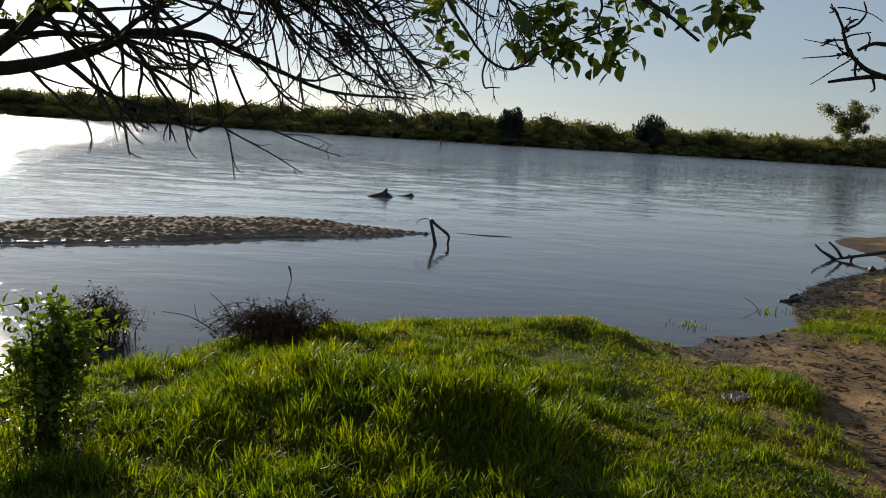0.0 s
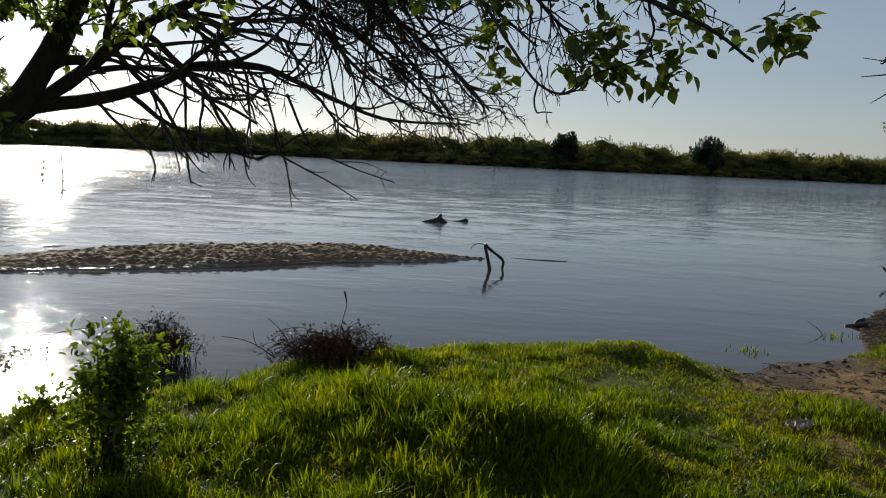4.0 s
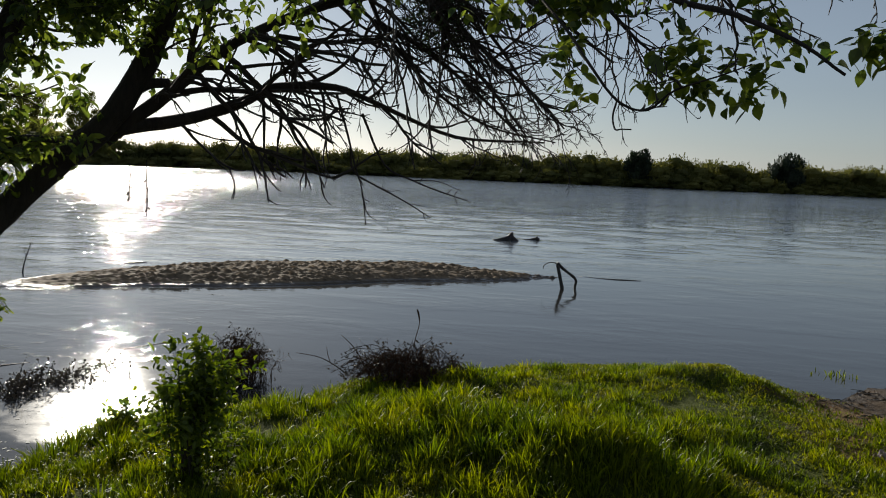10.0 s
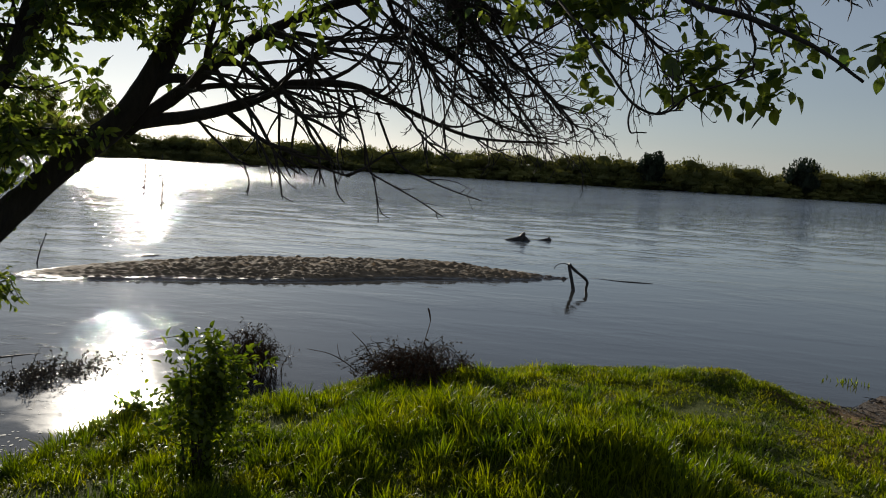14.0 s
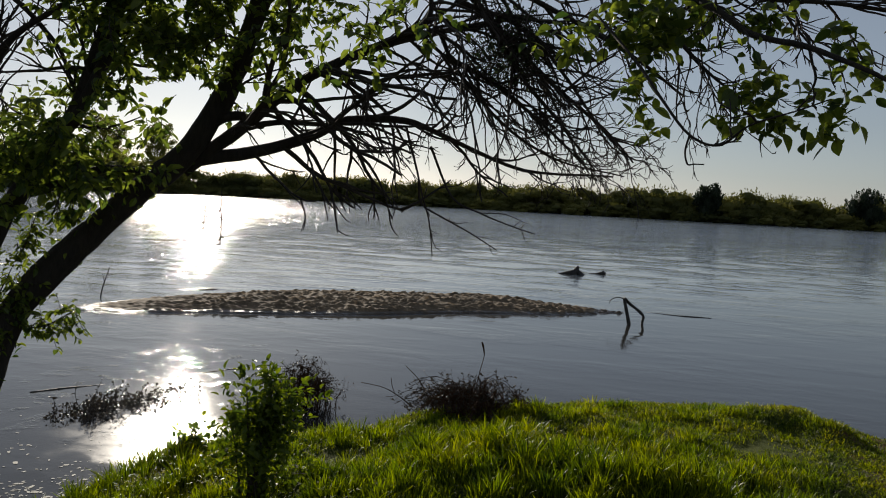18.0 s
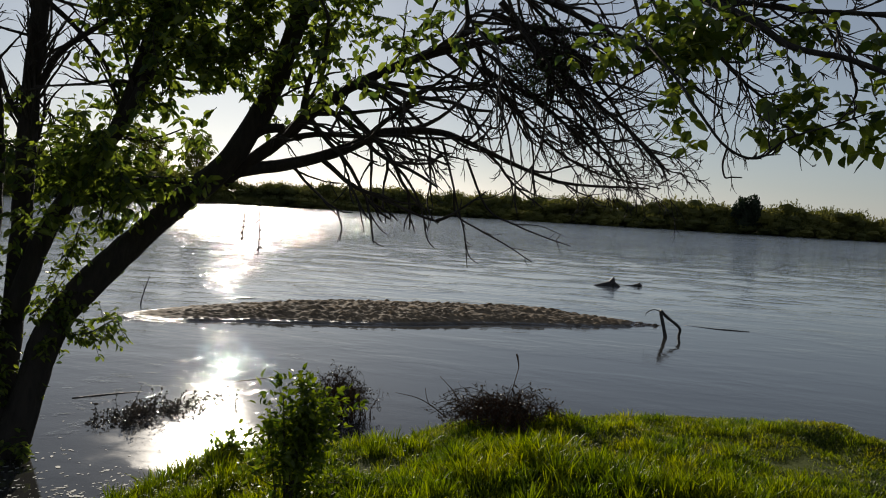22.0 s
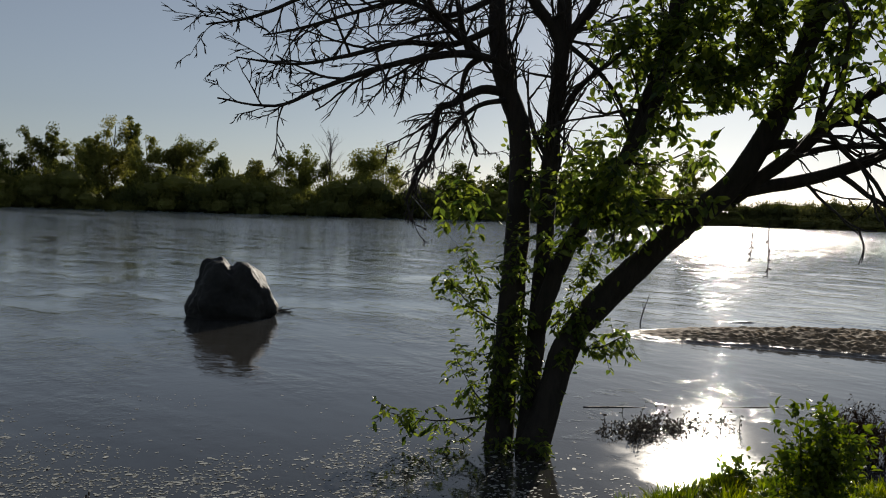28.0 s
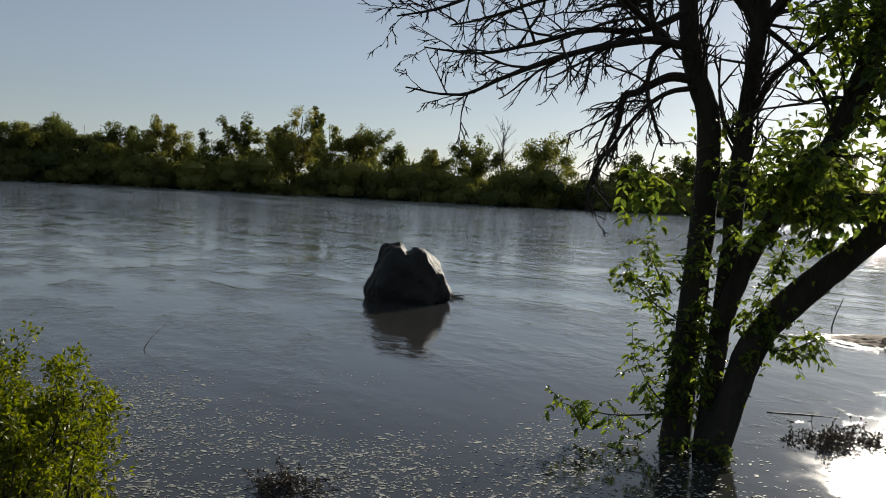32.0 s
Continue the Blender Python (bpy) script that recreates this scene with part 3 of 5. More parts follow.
# thinner turf behind, where the bank was trodden
N = 90000
mx, my = r.uniform(-6.0, 3.0, N), r.uniform(-4.5, 2.85, N)
keep = (side_of(SHORE, mx, my) > 0.06) & (r.uniform(0, 1, N) < np.clip(1.05 - 1.9 * bare(mx, my), 0, 1))
mx, my = mx[keep], my[keep]
tagged(grass_mesh("turf", mx, my, r.uniform(0.03, 0.09, len(mx)), r.uniform(0.006, 0.013, len(mx)), TURF, 15, r.uniform(0, 6.28, len(mx)), r.uniform(0.02, 0.12, len(mx))), "short trodden turf at the top of the bank", "turf", kind="stuff")


# ---------------------------------------------------------------- the leaning tree at the water's edge
TREE = {}      # limbs by their bends
TREE["stem_a"] = [(-3.36, 3.73, -0.08), (-3.43, 3.84, 0.36), (-3.56, 4.05, 1.23), (-3.59, 4.11, 1.83), (-3.59, 4.08, 2.15), (-3.63, 4.0, 2.39), (-3.64, 3.93, 2.65), (-3.67, 3.94, 2.97), (-3.66, 3.97, 3.59)]
TREE["stem_b"] = [(-3.2, 3.79, -0.07), (-3.33, 3.99, 0.56), (-3.44, 4.18, 1.3), (-3.46, 4.23, 1.84), (-3.42, 4.22, 2.29), (-3.34, 4.18, 2.77), (-3.32, 4.11, 3.36)]
TREE["stem_c"] = [(-3.36, 4.05, 0.9), (-3.3, 4.17, 1.31), (-3.13, 4.25, 1.66), (-2.93, 4.33, 2.01), (-2.82, 4.36, 2.37), (-2.69, 4.33, 2.68), (-2.56, 4.27, 3.12)]
TREE["stem_e"] = [(-3.21, 3.78, -0.07), (-3.20, 3.975, 0.45), (-3.13, 4.12, 0.91), (-2.89, 4.3, 1.27), (-2.64, 4.43, 1.56), (-2.42, 4.5, 1.76), (-2.28, 4.52, 1.94), (-2.15, 4.56, 2.2), (-2.03, 4.52, 2.45), (-1.89, 4.5, 2.85), (-1.82, 4.51, 3.24)]
TREE["limb_d"] = [(-3.18, 4.21, 1.56), (-2.95, 4.21, 1.6), (-2.68, 4.22, 1.7), (-2.48, 4.24, 1.7)]
TREE["limb_1"] = [(-2.42, 4.56, 1.72), (-2.15, 4.7, 1.97), (-1.92, 4.84, 2.22), (-1.66, 4.97, 2.4), (-1.43, 5.08, 2.52), (-1.12, 5.2, 2.62), (-0.75, 5.36, 2.73)]
TREE["limb_2"] = [(-2.36, 4.59, 1.78), (-2.06, 4.81, 1.86), (-1.81, 4.96, 1.97), (-1.65, 5.07, 2.07), (-1.34, 5.22, 2.09), (-1.09, 5.4, 2.0), (-0.66, 5.59, 1.84), (-0.11, 5.73, 1.83)]
TREE["limb_2b"] = [(-2.17, 4.69, 1.96), (-2.0, 4.82, 2.02), (-1.78, 4.97, 2.03), (-1.61, 5.09, 2.01), (-1.3, 5.25, 1.9)]
TREE["limb_3"] = [(-1.43, 5.08, 2.52), (-1.2, 5.12, 2.68), (-1.21, 5.1, 2.94), (-1.2, 5.08, 3.35)]
TREE["limb_4"] = [(-1.15, 5.2, 2.62), (-1.05, 5.26, 2.41), (-0.78, 5.4, 2.11), (-0.45, 5.51, 1.91), (-0.04, 5.63, 1.83)]
TREE["limb_5"] = [(-1.05, 5.18, 2.79), (-0.66, 5.28, 2.65), (-0.41, 5.41, 2.39), (-0.22, 5.51, 2.14), (-0.02, 5.63, 1.93)]
TREE["limb_6"] = [(-1.63, 4.99, 2.35), (-1.36, 5.13, 2.34), (-1.05, 5.26, 2.38), (-0.72, 5.39, 2.27), (-0.45, 5.5, 1.98)]
TREE["bough_l"] = [(-3.63, 4.01, 2.36), (-3.67, 3.82, 2.36), (-3.72, 3.64, 2.26), (-3.74, 3.55, 2.22), (-3.73, 3.5, 2.04), (-3.76, 3.41, 1.83), (-3.76, 3.33, 1.67)]
TREE["bough_m"] = [(-3.63, 3.97, 2.54), (-3.65, 3.65, 2.55), (-3.77, 3.37, 2.49), (-3.88, 3.07, 2.38), (-3.94, 2.83, 2.27), (-3.98, 2.59, 2.16), (-4.03, 2.28, 2.17)]
TREE["bough_n"] = [(-3.63, 3.91, 2.75), (-3.76, 3.66, 2.62), (-3.83, 3.34, 2.59), (-3.91, 3.01, 2.48), (-3.99, 2.72, 2.4), (-4.05, 2.39, 2.4)]
TREE["bough_o"] = [(-3.68, 3.94, 2.94), (-3.76, 3.61, 2.78), (-3.83, 3.34, 2.83), (-3.93, 3.06, 2.73), (-4.03, 2.77, 2.61), (-4.05, 2.55, 2.54)]
TREE["bough_p"] = [(-3.64, 3.9, 3.16), (-3.82, 3.48, 2.93), (-3.96, 2.97, 2.87), (-4.05, 2.52, 2.64), (-4.09, 2.24, 2.55)]
TREE["bough_q"] = [(-3.64, 3.81, 2.56), (-3.68, 3.71, 2.47), (-3.68, 3.67, 2.28), (-3.67, 3.72, 2.12), (-3.6, 3.74, 1.95)]
TREE["bough_r"] = [(-3.61, 3.97, 2.31), (-3.62, 3.75, 2.25), (-3.7, 3.61, 2.11), (-3.76, 3.49, 1.9), (-3.78, 3.39, 1.7)]
TREE["over"] = [(-1.04, 4.73, 3.75), (-0.73, 4.47, 3.22), (-0.39, 4.33, 2.87), (-0.07, 4.1, 2.66), (0.11, 3.83, 2.51), (0.26, 3.54, 2.37), (0.38, 3.37, 2.24), (0.52, 3.2, 2.17), (0.69, 3.04, 2.06), (0.8, 2.92, 1.95)]
TREE["over_high"] = [(-0.9, 4.6, 3.36), (-0.51, 4.22, 2.81), (-0.02, 3.91, 2.58), (0.39, 3.72, 2.45), (0.66, 3.49, 2.37), (0.93, 3.44, 2.31)]
TREE["spray"] = [(-0.18, 3.85, 2.43), (0.01, 3.4, 2.15), (0.1, 3.22, 2.0), (0.19, 3.13, 1.88), (0.28, 3.11, 1.85), (0.36, 3.07, 1.91), (0.48, 3.01, 1.95), (0.56, 2.97, 1.98)]
TREE["loop"] = [(0.19, 3.13, 1.88), (0.25, 3.13, 1.85), (0.29, 3.12, 1.86), (0.32, 3.14, 1.89)]
TREE["hook"] = [(0.19, 3.13, 1.88), (0.18, 3.13, 1.83), (0.19, 3.14, 1.79), (0.21, 3.13, 1.79), (0.24, 3.13, 1.79)]
TREE["drop"] = [(0.55, 3.34, 2.23), (0.56, 3.31, 2.15), (0.57, 3.27, 2.08), (0.54, 3.23, 2.01)]
TREE["limb_12"] = [(-0.89, 5.23, 2.71), (-0.65, 5.34, 2.36), (-0.45, 5.44, 2.14), (-0.21, 5.53, 1.85)]
TREE["limb_14"] = [(-0.08, 4.51, 2.67), (0.16, 4.36, 2.43), (0.31, 4.28, 2.26), (0.47, 4.28, 2.14)]
TREE["limb_15"] = [(-1.13, 5.23, 2.48), (-0.87, 5.31, 2.36), (-0.53, 5.39, 2.11), (-0.26, 5.53, 1.86)]
TREE["limb_16"] = [(-1.01, 5.18, 2.86), (-0.75, 5.29, 2.59), (-0.48, 5.37, 2.34), (-0.17, 5.52, 2.1), (0.01, 5.54, 1.91)]
TREE["stem_f"] = [(-3.37, 4.21, 2.57), (-3.38, 4.16, 2.72), (-3.43, 4.08, 2.83), (-3.47, 4.0, 2.95), (-3.54, 3.99, 3.17)]
TREE["stem_g"] = [(-3.38, 4.21, 2.53), (-3.34, 4.21, 2.67), (-3.24, 4.2, 2.76), (-3.11, 4.21, 2.9), (-3.03, 4.19, 3.12)]
TREE["stem_h"] = [(-2.95, 4.32, 1.94), (-2.83, 4.33, 2.14), (-2.72, 4.31, 2.36), (-2.67, 4.3, 2.61), (-2.51, 4.3, 2.93)]
TREE["limb_8"] = [(-3.4, 4.25, 2.19), (-3.25, 4.22, 2.37), (-3.04, 4.23, 2.5), (-2.84, 4.24, 2.61)]
TREE["limb_9"] = [(-3.36, 4.19, 2.67), (-3.26, 4.23, 2.59), (-3.16, 4.27, 2.49), (-3.04, 4.33, 2.33), (-2.97, 4.35, 2.14)]
TREE["limb_10"] = [(-3.66, 3.78, 2.58), (-3.69, 3.56, 2.7), (-3.66, 3.4, 2.79), (-3.65, 3.35, 2.97)]
TREE["limb_11"] = [(-3.66, 3.71, 2.55), (-3.67, 3.65, 2.71), (-3.63, 3.56, 2.88), (-3.63, 3.49, 3.06)]
TREE["limb_7"] = [(-1.2, 5.07, 3.06), (-0.97, 5.05, 2.95), (-0.64, 5.05, 2.79), (-0.32, 5.07, 2.63), (-0.01, 5.07, 2.45), (0.26, 5.09, 2.25)]
TREE["rtwig"] = [(1.33, 2.75, 1.84), (1.28, 2.75, 1.86), (1.22, 2.75, 1.88), (1.17, 2.75, 1.92), (1.15, 2.75, 1.96), (1.14, 2.75, 1.99), (1.11, 2.75, 2.04)]
TREE["rtwig_b"] = [(1.33, 2.75, 1.87), (1.23, 2.75, 1.86), (1.17, 2.75, 1.85), (1.12, 2.75, 1.84)]
TREE["rtwig_c"] = [(1.15, 2.75, 1.96), (1.17, 2.75, 1.97), (1.22, 2.75, 1.98)]
TREE["rtwig_d"] = [(1.14, 2.75, 1.98), (1.18, 2.75, 2.00), (1.20, 2.75, 2.03), (1.19, 2.75, 2.06)]
TREE["rtwig_e"] = [(1.17, 2.75, 1.92), (1.12, 2.75, 1.91), (1.04, 2.75, 1.90)]
TREE["rtwig_f"] = [(1.17, 2.75, 1.90), (1.14, 2.75, 1.88), (1.10, 2.75, 1.85), (1.07, 2.75, 1.83)]
TREE["rtwig_g"] = [(1.24, 2.75, 1.86), (1.25, 2.75, 1.83), (1.24, 2.75, 1.82)]
TREE["rtwig_h"] = [(1.15, 2.75, 1.93), (1.12, 2.75, 1.94), (1.04, 2.75, 1.95)]
TREE["rtwig_i"] = [(1.12, 2.75, 2.04), (1.15, 2.75, 2.04), (1.21, 2.75, 2.03), (1.25, 2.75, 2.01)]
TREE["rtwig_j"] = [(1.19, 2.75, 1.91), (1.19, 2.75, 1.87), (1.20, 2.75, 1.85)]
TREE["rtwig_k"] = [(1.17, 2.75, 1.91), (1.14, 2.75, 1.93), (1.12, 2.75, 1.96)]
TREE["rtwig_l"] = [(1.21, 2.75, 1.93), (1.22, 2.75, 1.96), (1.21, 2.75, 1.98)]
TREE["rtwig_m"] = [(1.27, 2.75, 1.95), (1.23, 2.75, 1.95), (1.19, 2.75, 1.93)]
rng = random.Random(5)
TREE_FOOT, TREE_HUB, TREE_SIZE = Vector((-3.35, 3.9, 0)), Vector((0.03, 0.38, 1.645)), 1.165


def grown(q):
    """Where a bend of the tree lies at the tree's full size."""
    return TREE_HUB + (Vector(q) - TREE_HUB) * TREE_SIZE


tree = thing("tree", "dark multi-stemmed tree leaning over water, partly in young leaf", "tree", grown(TREE_FOOT))
tree.scale = (TREE_SIZE, TREE_SIZE, TREE_SIZE)


def under(ob, parent):
    """Parent without moving."""
    ob.parent = parent
    ob.matrix_parent_inverse = Matrix.Translation(-(TREE_FOOT if parent is tree else Vector(parent.location)))
    return ob


LIMB = {}
for key, r0, r1, flare in (("stem_a", 0.086, 0.048, 0.25), ("stem_b", 0.062, 0.04, 0.2), ("stem_c", 0.06, 0.028, 0), ("stem_f", 0.042, 0.026, 0), ("stem_g", 0.04, 0.022, 0), ("stem_h", 0.038, 0.024, 0), ("stem_e", 0.088, 0.047, 0.1)):
    s, pts, radii = rough_limb(TREE[key], r0, r1, 12, 6, len(key), flare=flare)
    LIMB[key] = (pts, radii, under(put("stem", s, BARK, None, "", True), tree))
for key, r0, r1 in (("limb_d", 0.032, 0.014), ("limb_1", 0.042, 0.014), ("limb_2", 0.040, 0.006), ("limb_2b", 0.020, 0.007), ("limb_3", 0.02, 0.008), ("limb_4", 0.016, 0.004),
                    ("limb_5", 0.017, 0.004), ("limb_6", 0.014, 0.004), ("limb_7", 0.024, 0.006), ("over", 0.027, 0.0045), ("over_high", 0.017, 0.005), ("spray", 0.006, 0.002), ("rtwig", 0.0085, 0.0030), ("rtwig_b", 0.0075, 0.0040), ("rtwig_c", 0.0030, 0.0015), ("rtwig_d", 0.0040, 0.0020), ("rtwig_e", 0.0030, 0.0012), ("rtwig_f", 0.0024, 0.0010), ("rtwig_g", 0.0040, 0.0020), ("rtwig_h", 0.0022, 0.0010), ("rtwig_i", 0.0022, 0.0010), ("rtwig_j", 0.0045, 0.0030), ("rtwig_k", 0.0030, 0.0015), ("rtwig_l", 0.0030, 0.0015), ("rtwig_m", 0.0060, 0.0040), ("bough_l", 0.030, 0.010), ("bough_q", 0.022, 0.008), ("bough_r", 0.018, 0.006), ("bough_m", 0.028, 0.004), ("bough_n", 0.024, 0.004), ("bough_o", 0.022, 0.004), ("bough_p", 0.022, 0.004), ("limb_8", 0.022, 0.012), ("limb_9", 0.018, 0.01), ("limb_10", 0.026, 0.012), ("limb_11", 0.022, 0.010), ("limb_12", 0.018, 0.005), ("limb_14", 0.014, 0.004), ("limb_15", 0.018, 0.005), ("limb_16", 0.022, 0.005), ("loop", 0.003, 0.002), ("hook", 0.0034, 0.002), ("drop", 0.006, 0.003)):
    s, pts, radii = rough_limb(TREE[key], r0, r1, 8, 5, len(key) + 3)
    LIMB[key] = (pts, radii, under(put("limb", s, BARK, None, "", True), tree))
s, _, _ = rough_limb([(-2.25, 4.53, 1.97), (-2.17, 4.56, 2.02), (-2.06, 4.57, 2.03)], 0.036, 0.026, 9, 4, 9)
under(put("broken_stub", s, BARK, None, "snapped-off branch stub", True), tree)



def branch(rng, start, way, length, r, wander, droop, lift, levels, kids, soup, tips):
    """A side branch with its own finer and finer twigs, all in one mesh."""
    steps = 8 if levels > 1 else 6
    line = twig_line(rng, start, way, length, steps, wander, droop, lift)
    soup.tube(line, [r * (1 - 0.62 * k / steps) for k in range(steps + 1)], 6 if r > 0.006 else 4, cap=False)
    if tips is not None:
        tips += [(line[k], (line[k] - line[k - 1]).normalized()) for k in (steps // 2, steps)]
    if levels > 1:
        for _ in range(kids):
            u = rng.uniform(0.15, 0.97)
            i = min(steps - 1, int(u * steps))
            along = (line[i + 1] - line[i]).normalized()
            d = along * 0.85 + rand_dir(rng) * 0.7 + Vector((0, 0, -0.12))
            branch(rng, line[i].lerp(line[i + 1], rng.random()), d, length * rng.uniform(0.3, 0.62) * (1.1 - 0.4 * u), max(0.0035, r * 0.58), wander, droop, lift, levels - 1, max(2, kids - 1), soup, tips)


def dress(rng, key, n, length, way, droop, lift, levels=3, kids=4, tips=None, start=0.12, spread=0.95, end=1.0):
    """Side branches all along one limb, each a part of the tree."""
    pts, radii, _ = LIMB[key]
    for k in range(n):
        u = start + (end - start) * (k + rng.random()) / n
        i = min(len(pts) - 2, int(u * (len(pts) - 1)))
        along = (pts[i + 1] - pts[i]).normalized()
        s = Soup()
        ln = length * rng.uniform(0.45, 1.15) * (1.2 - 0.7 * u)
        branch(rng, pts[i].lerp(pts[i + 1], rng.random()), along * 0.6 + way * 0.5 + rand_dir(rng) * spread, ln, max(0.004, min(radii[i] * 0.65, 0.013 * (ln / 0.6))), 0.21, droop, lift, levels, kids, s, tips)
        put("branch", s, TWIG, LIMB[key][2])


right, left = Vector((0.85, 0.3, -0.12)), Vector((-0.2, -0.9, -0.08))
tips, over_tips = [], []
for key, n, ln, way, droop, lift in (("limb_1", 28, 0.85, right, 0.10, 0.12), ("limb_2", 19, 0.7, right, 0.07, 0.14), ("limb_2b", 8, 0.55, right, 0.07, 0.12), ("limb_3", 20, 0.85, right, 0.14, 0.08),
                                     ("limb_12", 18, 0.6, right, 0.08, 0.14), ("limb_14", 18, 0.5, right, 0.08, 0.14), ("limb_15", 20, 0.6, right, 0.08, 0.14), ("limb_16", 22, 0.65, right, 0.08, 0.14),
                                     ("limb_4", 22, 0.6, right, 0.08, 0.14), ("limb_5", 22, 0.6, right, 0.08, 0.14), ("limb_6", 20, 0.6, right, 0.08, 0.14), ("limb_7", 24, 0.75, right, 0.10, 0.12),
                                     ("bough_m", 16, 0.5, left, 0.04, 0.05), ("bough_n", 16, 0.5, left, 0.04, 0.04), ("bough_o", 16, 0.5, left, 0.05, 0.04), ("bough_p", 16, 0.5, left, 0.08, 0.04)):
    dress(rng, key, n, ln, way, droop, lift, 3, 3 if key.startswith("limb") else 4)
dress(rng, "bough_l", 15, 0.44, Vector((-0.2, -0.5, -0.4)), 0.10, 0.0, 3, 4, None, 0.25)
dress(rng, "bough_q", 14, 0.32, Vector((-0.1, -0.4, -0.3)), 0.08, 0.0, 3, 4, None, 0.1)
dress(rng, "bough_r", 10, 0.40, Vector((-0.1, -0.4, -0.4)), 0.10, 0.0, 3, 4, None, 0.2)
dress(rng, "stem_e", 9, 0.55, Vector((0.8, 0.1, 0.2)), 0.02, 0.1, 3, 3, tips, 0.62)
dress(rng, "stem_a", 22, 0.65, Vector((0, -0.3, 0.5)), -0.02, 0.1, 3, 3, None, 0.55)
dress(rng, "stem_b", 24, 0.65, Vector((0.3, 0, 0.5)), -0.02, 0.1, 3, 3, tips, 0.45)
dress(rng, "stem_c", 20, 0.6, Vector((0.4, 0.1, 0.3)), 0.02, 0.1, 3, 3, tips, 0.35)
dress(rng, "limb_d", 6, 0.4, Vector((0.6, 0.1, 0.0)), 0.1, 0.0, 2, 3, tips, 0.3)
dress(rng, "over", 12, 0.34, Vector((0.4, -0.1, 0.3)), 0.04, 0.02, 3, 3, over_tips, 0.25, 0.7, 0.65)
dress(rng, "spray", 7, 0.16, Vector((0.6, -0.1, 0.3)), 0.02, 0.05, 2, 3, None, 0.5)
dress(rng, "stem_b", 30, 0.62, Vector((0.15, 0.0, 0.9)), -0.06, 0.1, 2, 3, None, 0.4, 0.55, 0.85)
dress(rng, "stem_a", 18, 0.6, Vector((0.35, 0.2, 0.7)), -0.05, 0.1, 2, 3, None, 0.5, 0.5, 0.9)
dress(rng, "stem_h", 12, 0.55, Vector((-0.2, -0.1, 0.8)), -0.05, 0.1, 2, 3, None, 0.1, 0.6, 0.9)
dress(rng, "limb_8", 6, 0.4, Vector((0.2, 0, 0.5)), 0.0, 0.1, 3, 3, tips, 0.3)
dress(rng, "limb_9", 6, 0.4, Vector((0.3, 0, 0.1)), 0.03, 0.1, 3, 3, tips, 0.3)
dress(rng, "stem_h", 10, 0.5, Vector((0.4, 0.1, 0.2)), 0.02, 0.1, 3, 3, tips, 0.25)
dress(rng, "limb_10", 12, 0.5, left, 0.05, 0.05, 3, 3, None, 0.2)
dress(rng, "limb_11", 12, 0.5, left, 0.05, 0.05, 3, 3, None, 0.2)
dress(rng, "stem_f", 12, 0.45, Vector((-0.2, -0.2, 0.6)), 0.0, 0.1, 3, 3, None, 0.2)
dress(rng, "stem_g", 12, 0.45, Vector((0.3, 0, 0.5)), 0.0, 0.1, 3, 3, None, 0.2)
dress(rng, "over_high", 24, 0.6, Vector((0.8, -0.1, 0.0)), 0.03, 0.03, 3, 4, None, 0.2)
dress(rng, "rtwig", 7, 0.07, Vector((-0.6, 0.1, 0.1)), 0.04, 0.02, 3, 3, None, 0.2)
# twigs that hang down over the water from the lower limb
for bends, side in (([(-1.34, 5.24, 2.06), (-1.28, 5.3, 1.82), (-1.23, 5.3, 1.64), (-1.18, 5.3, 1.49), (-1.15, 5.3, 1.28)], [(-1.18, 5.3, 1.47), (-1.14, 5.3, 1.35), (-1.08, 5.3, 1.31)]),
                    ([(-1.26, 5.3, 1.74), (-1.25, 5.35, 1.6), (-1.11, 5.35, 1.52), (-0.94, 5.35, 1.44), (-0.76, 5.35, 1.34)], [(-1.11, 5.35, 1.52), (-1.02, 5.35, 1.49), (-0.95, 5.35, 1.50)]),
                    ([(-1.2, 5.32, 1.95), (-1.07, 5.4, 1.65), (-0.89, 5.4, 1.56), (-0.72, 5.4, 1.5), (-0.54, 5.4, 1.45)], [(-0.89, 5.4, 1.56), (-0.73, 5.4, 1.56), (-0.59, 5.4, 1.51)])):
    s = Soup()
    line = curve_points(bends, 4)
    s.tube(line, [0.0085 * (1 - 0.65 * k / (len(line) - 1)) for k in range(len(line))], 5)
    s.tube(curve_points(side, 4), [0.005 * (1 - 0.6 * k / 8) for k in range(9)], 4)
    for _ in range(4):
        i = rng.randint(9, len(line) - 2)
        branch(rng, line[i], (line[i] - line[i - 1]) * 14 + rand_dir(rng) * 0.7, rng.uniform(0.05, 0.12), 0.0035, 0.2, 0.05, 0.1, 1, 3, s, None)
    under(put("hanging_twig", s, TWIG), tree)


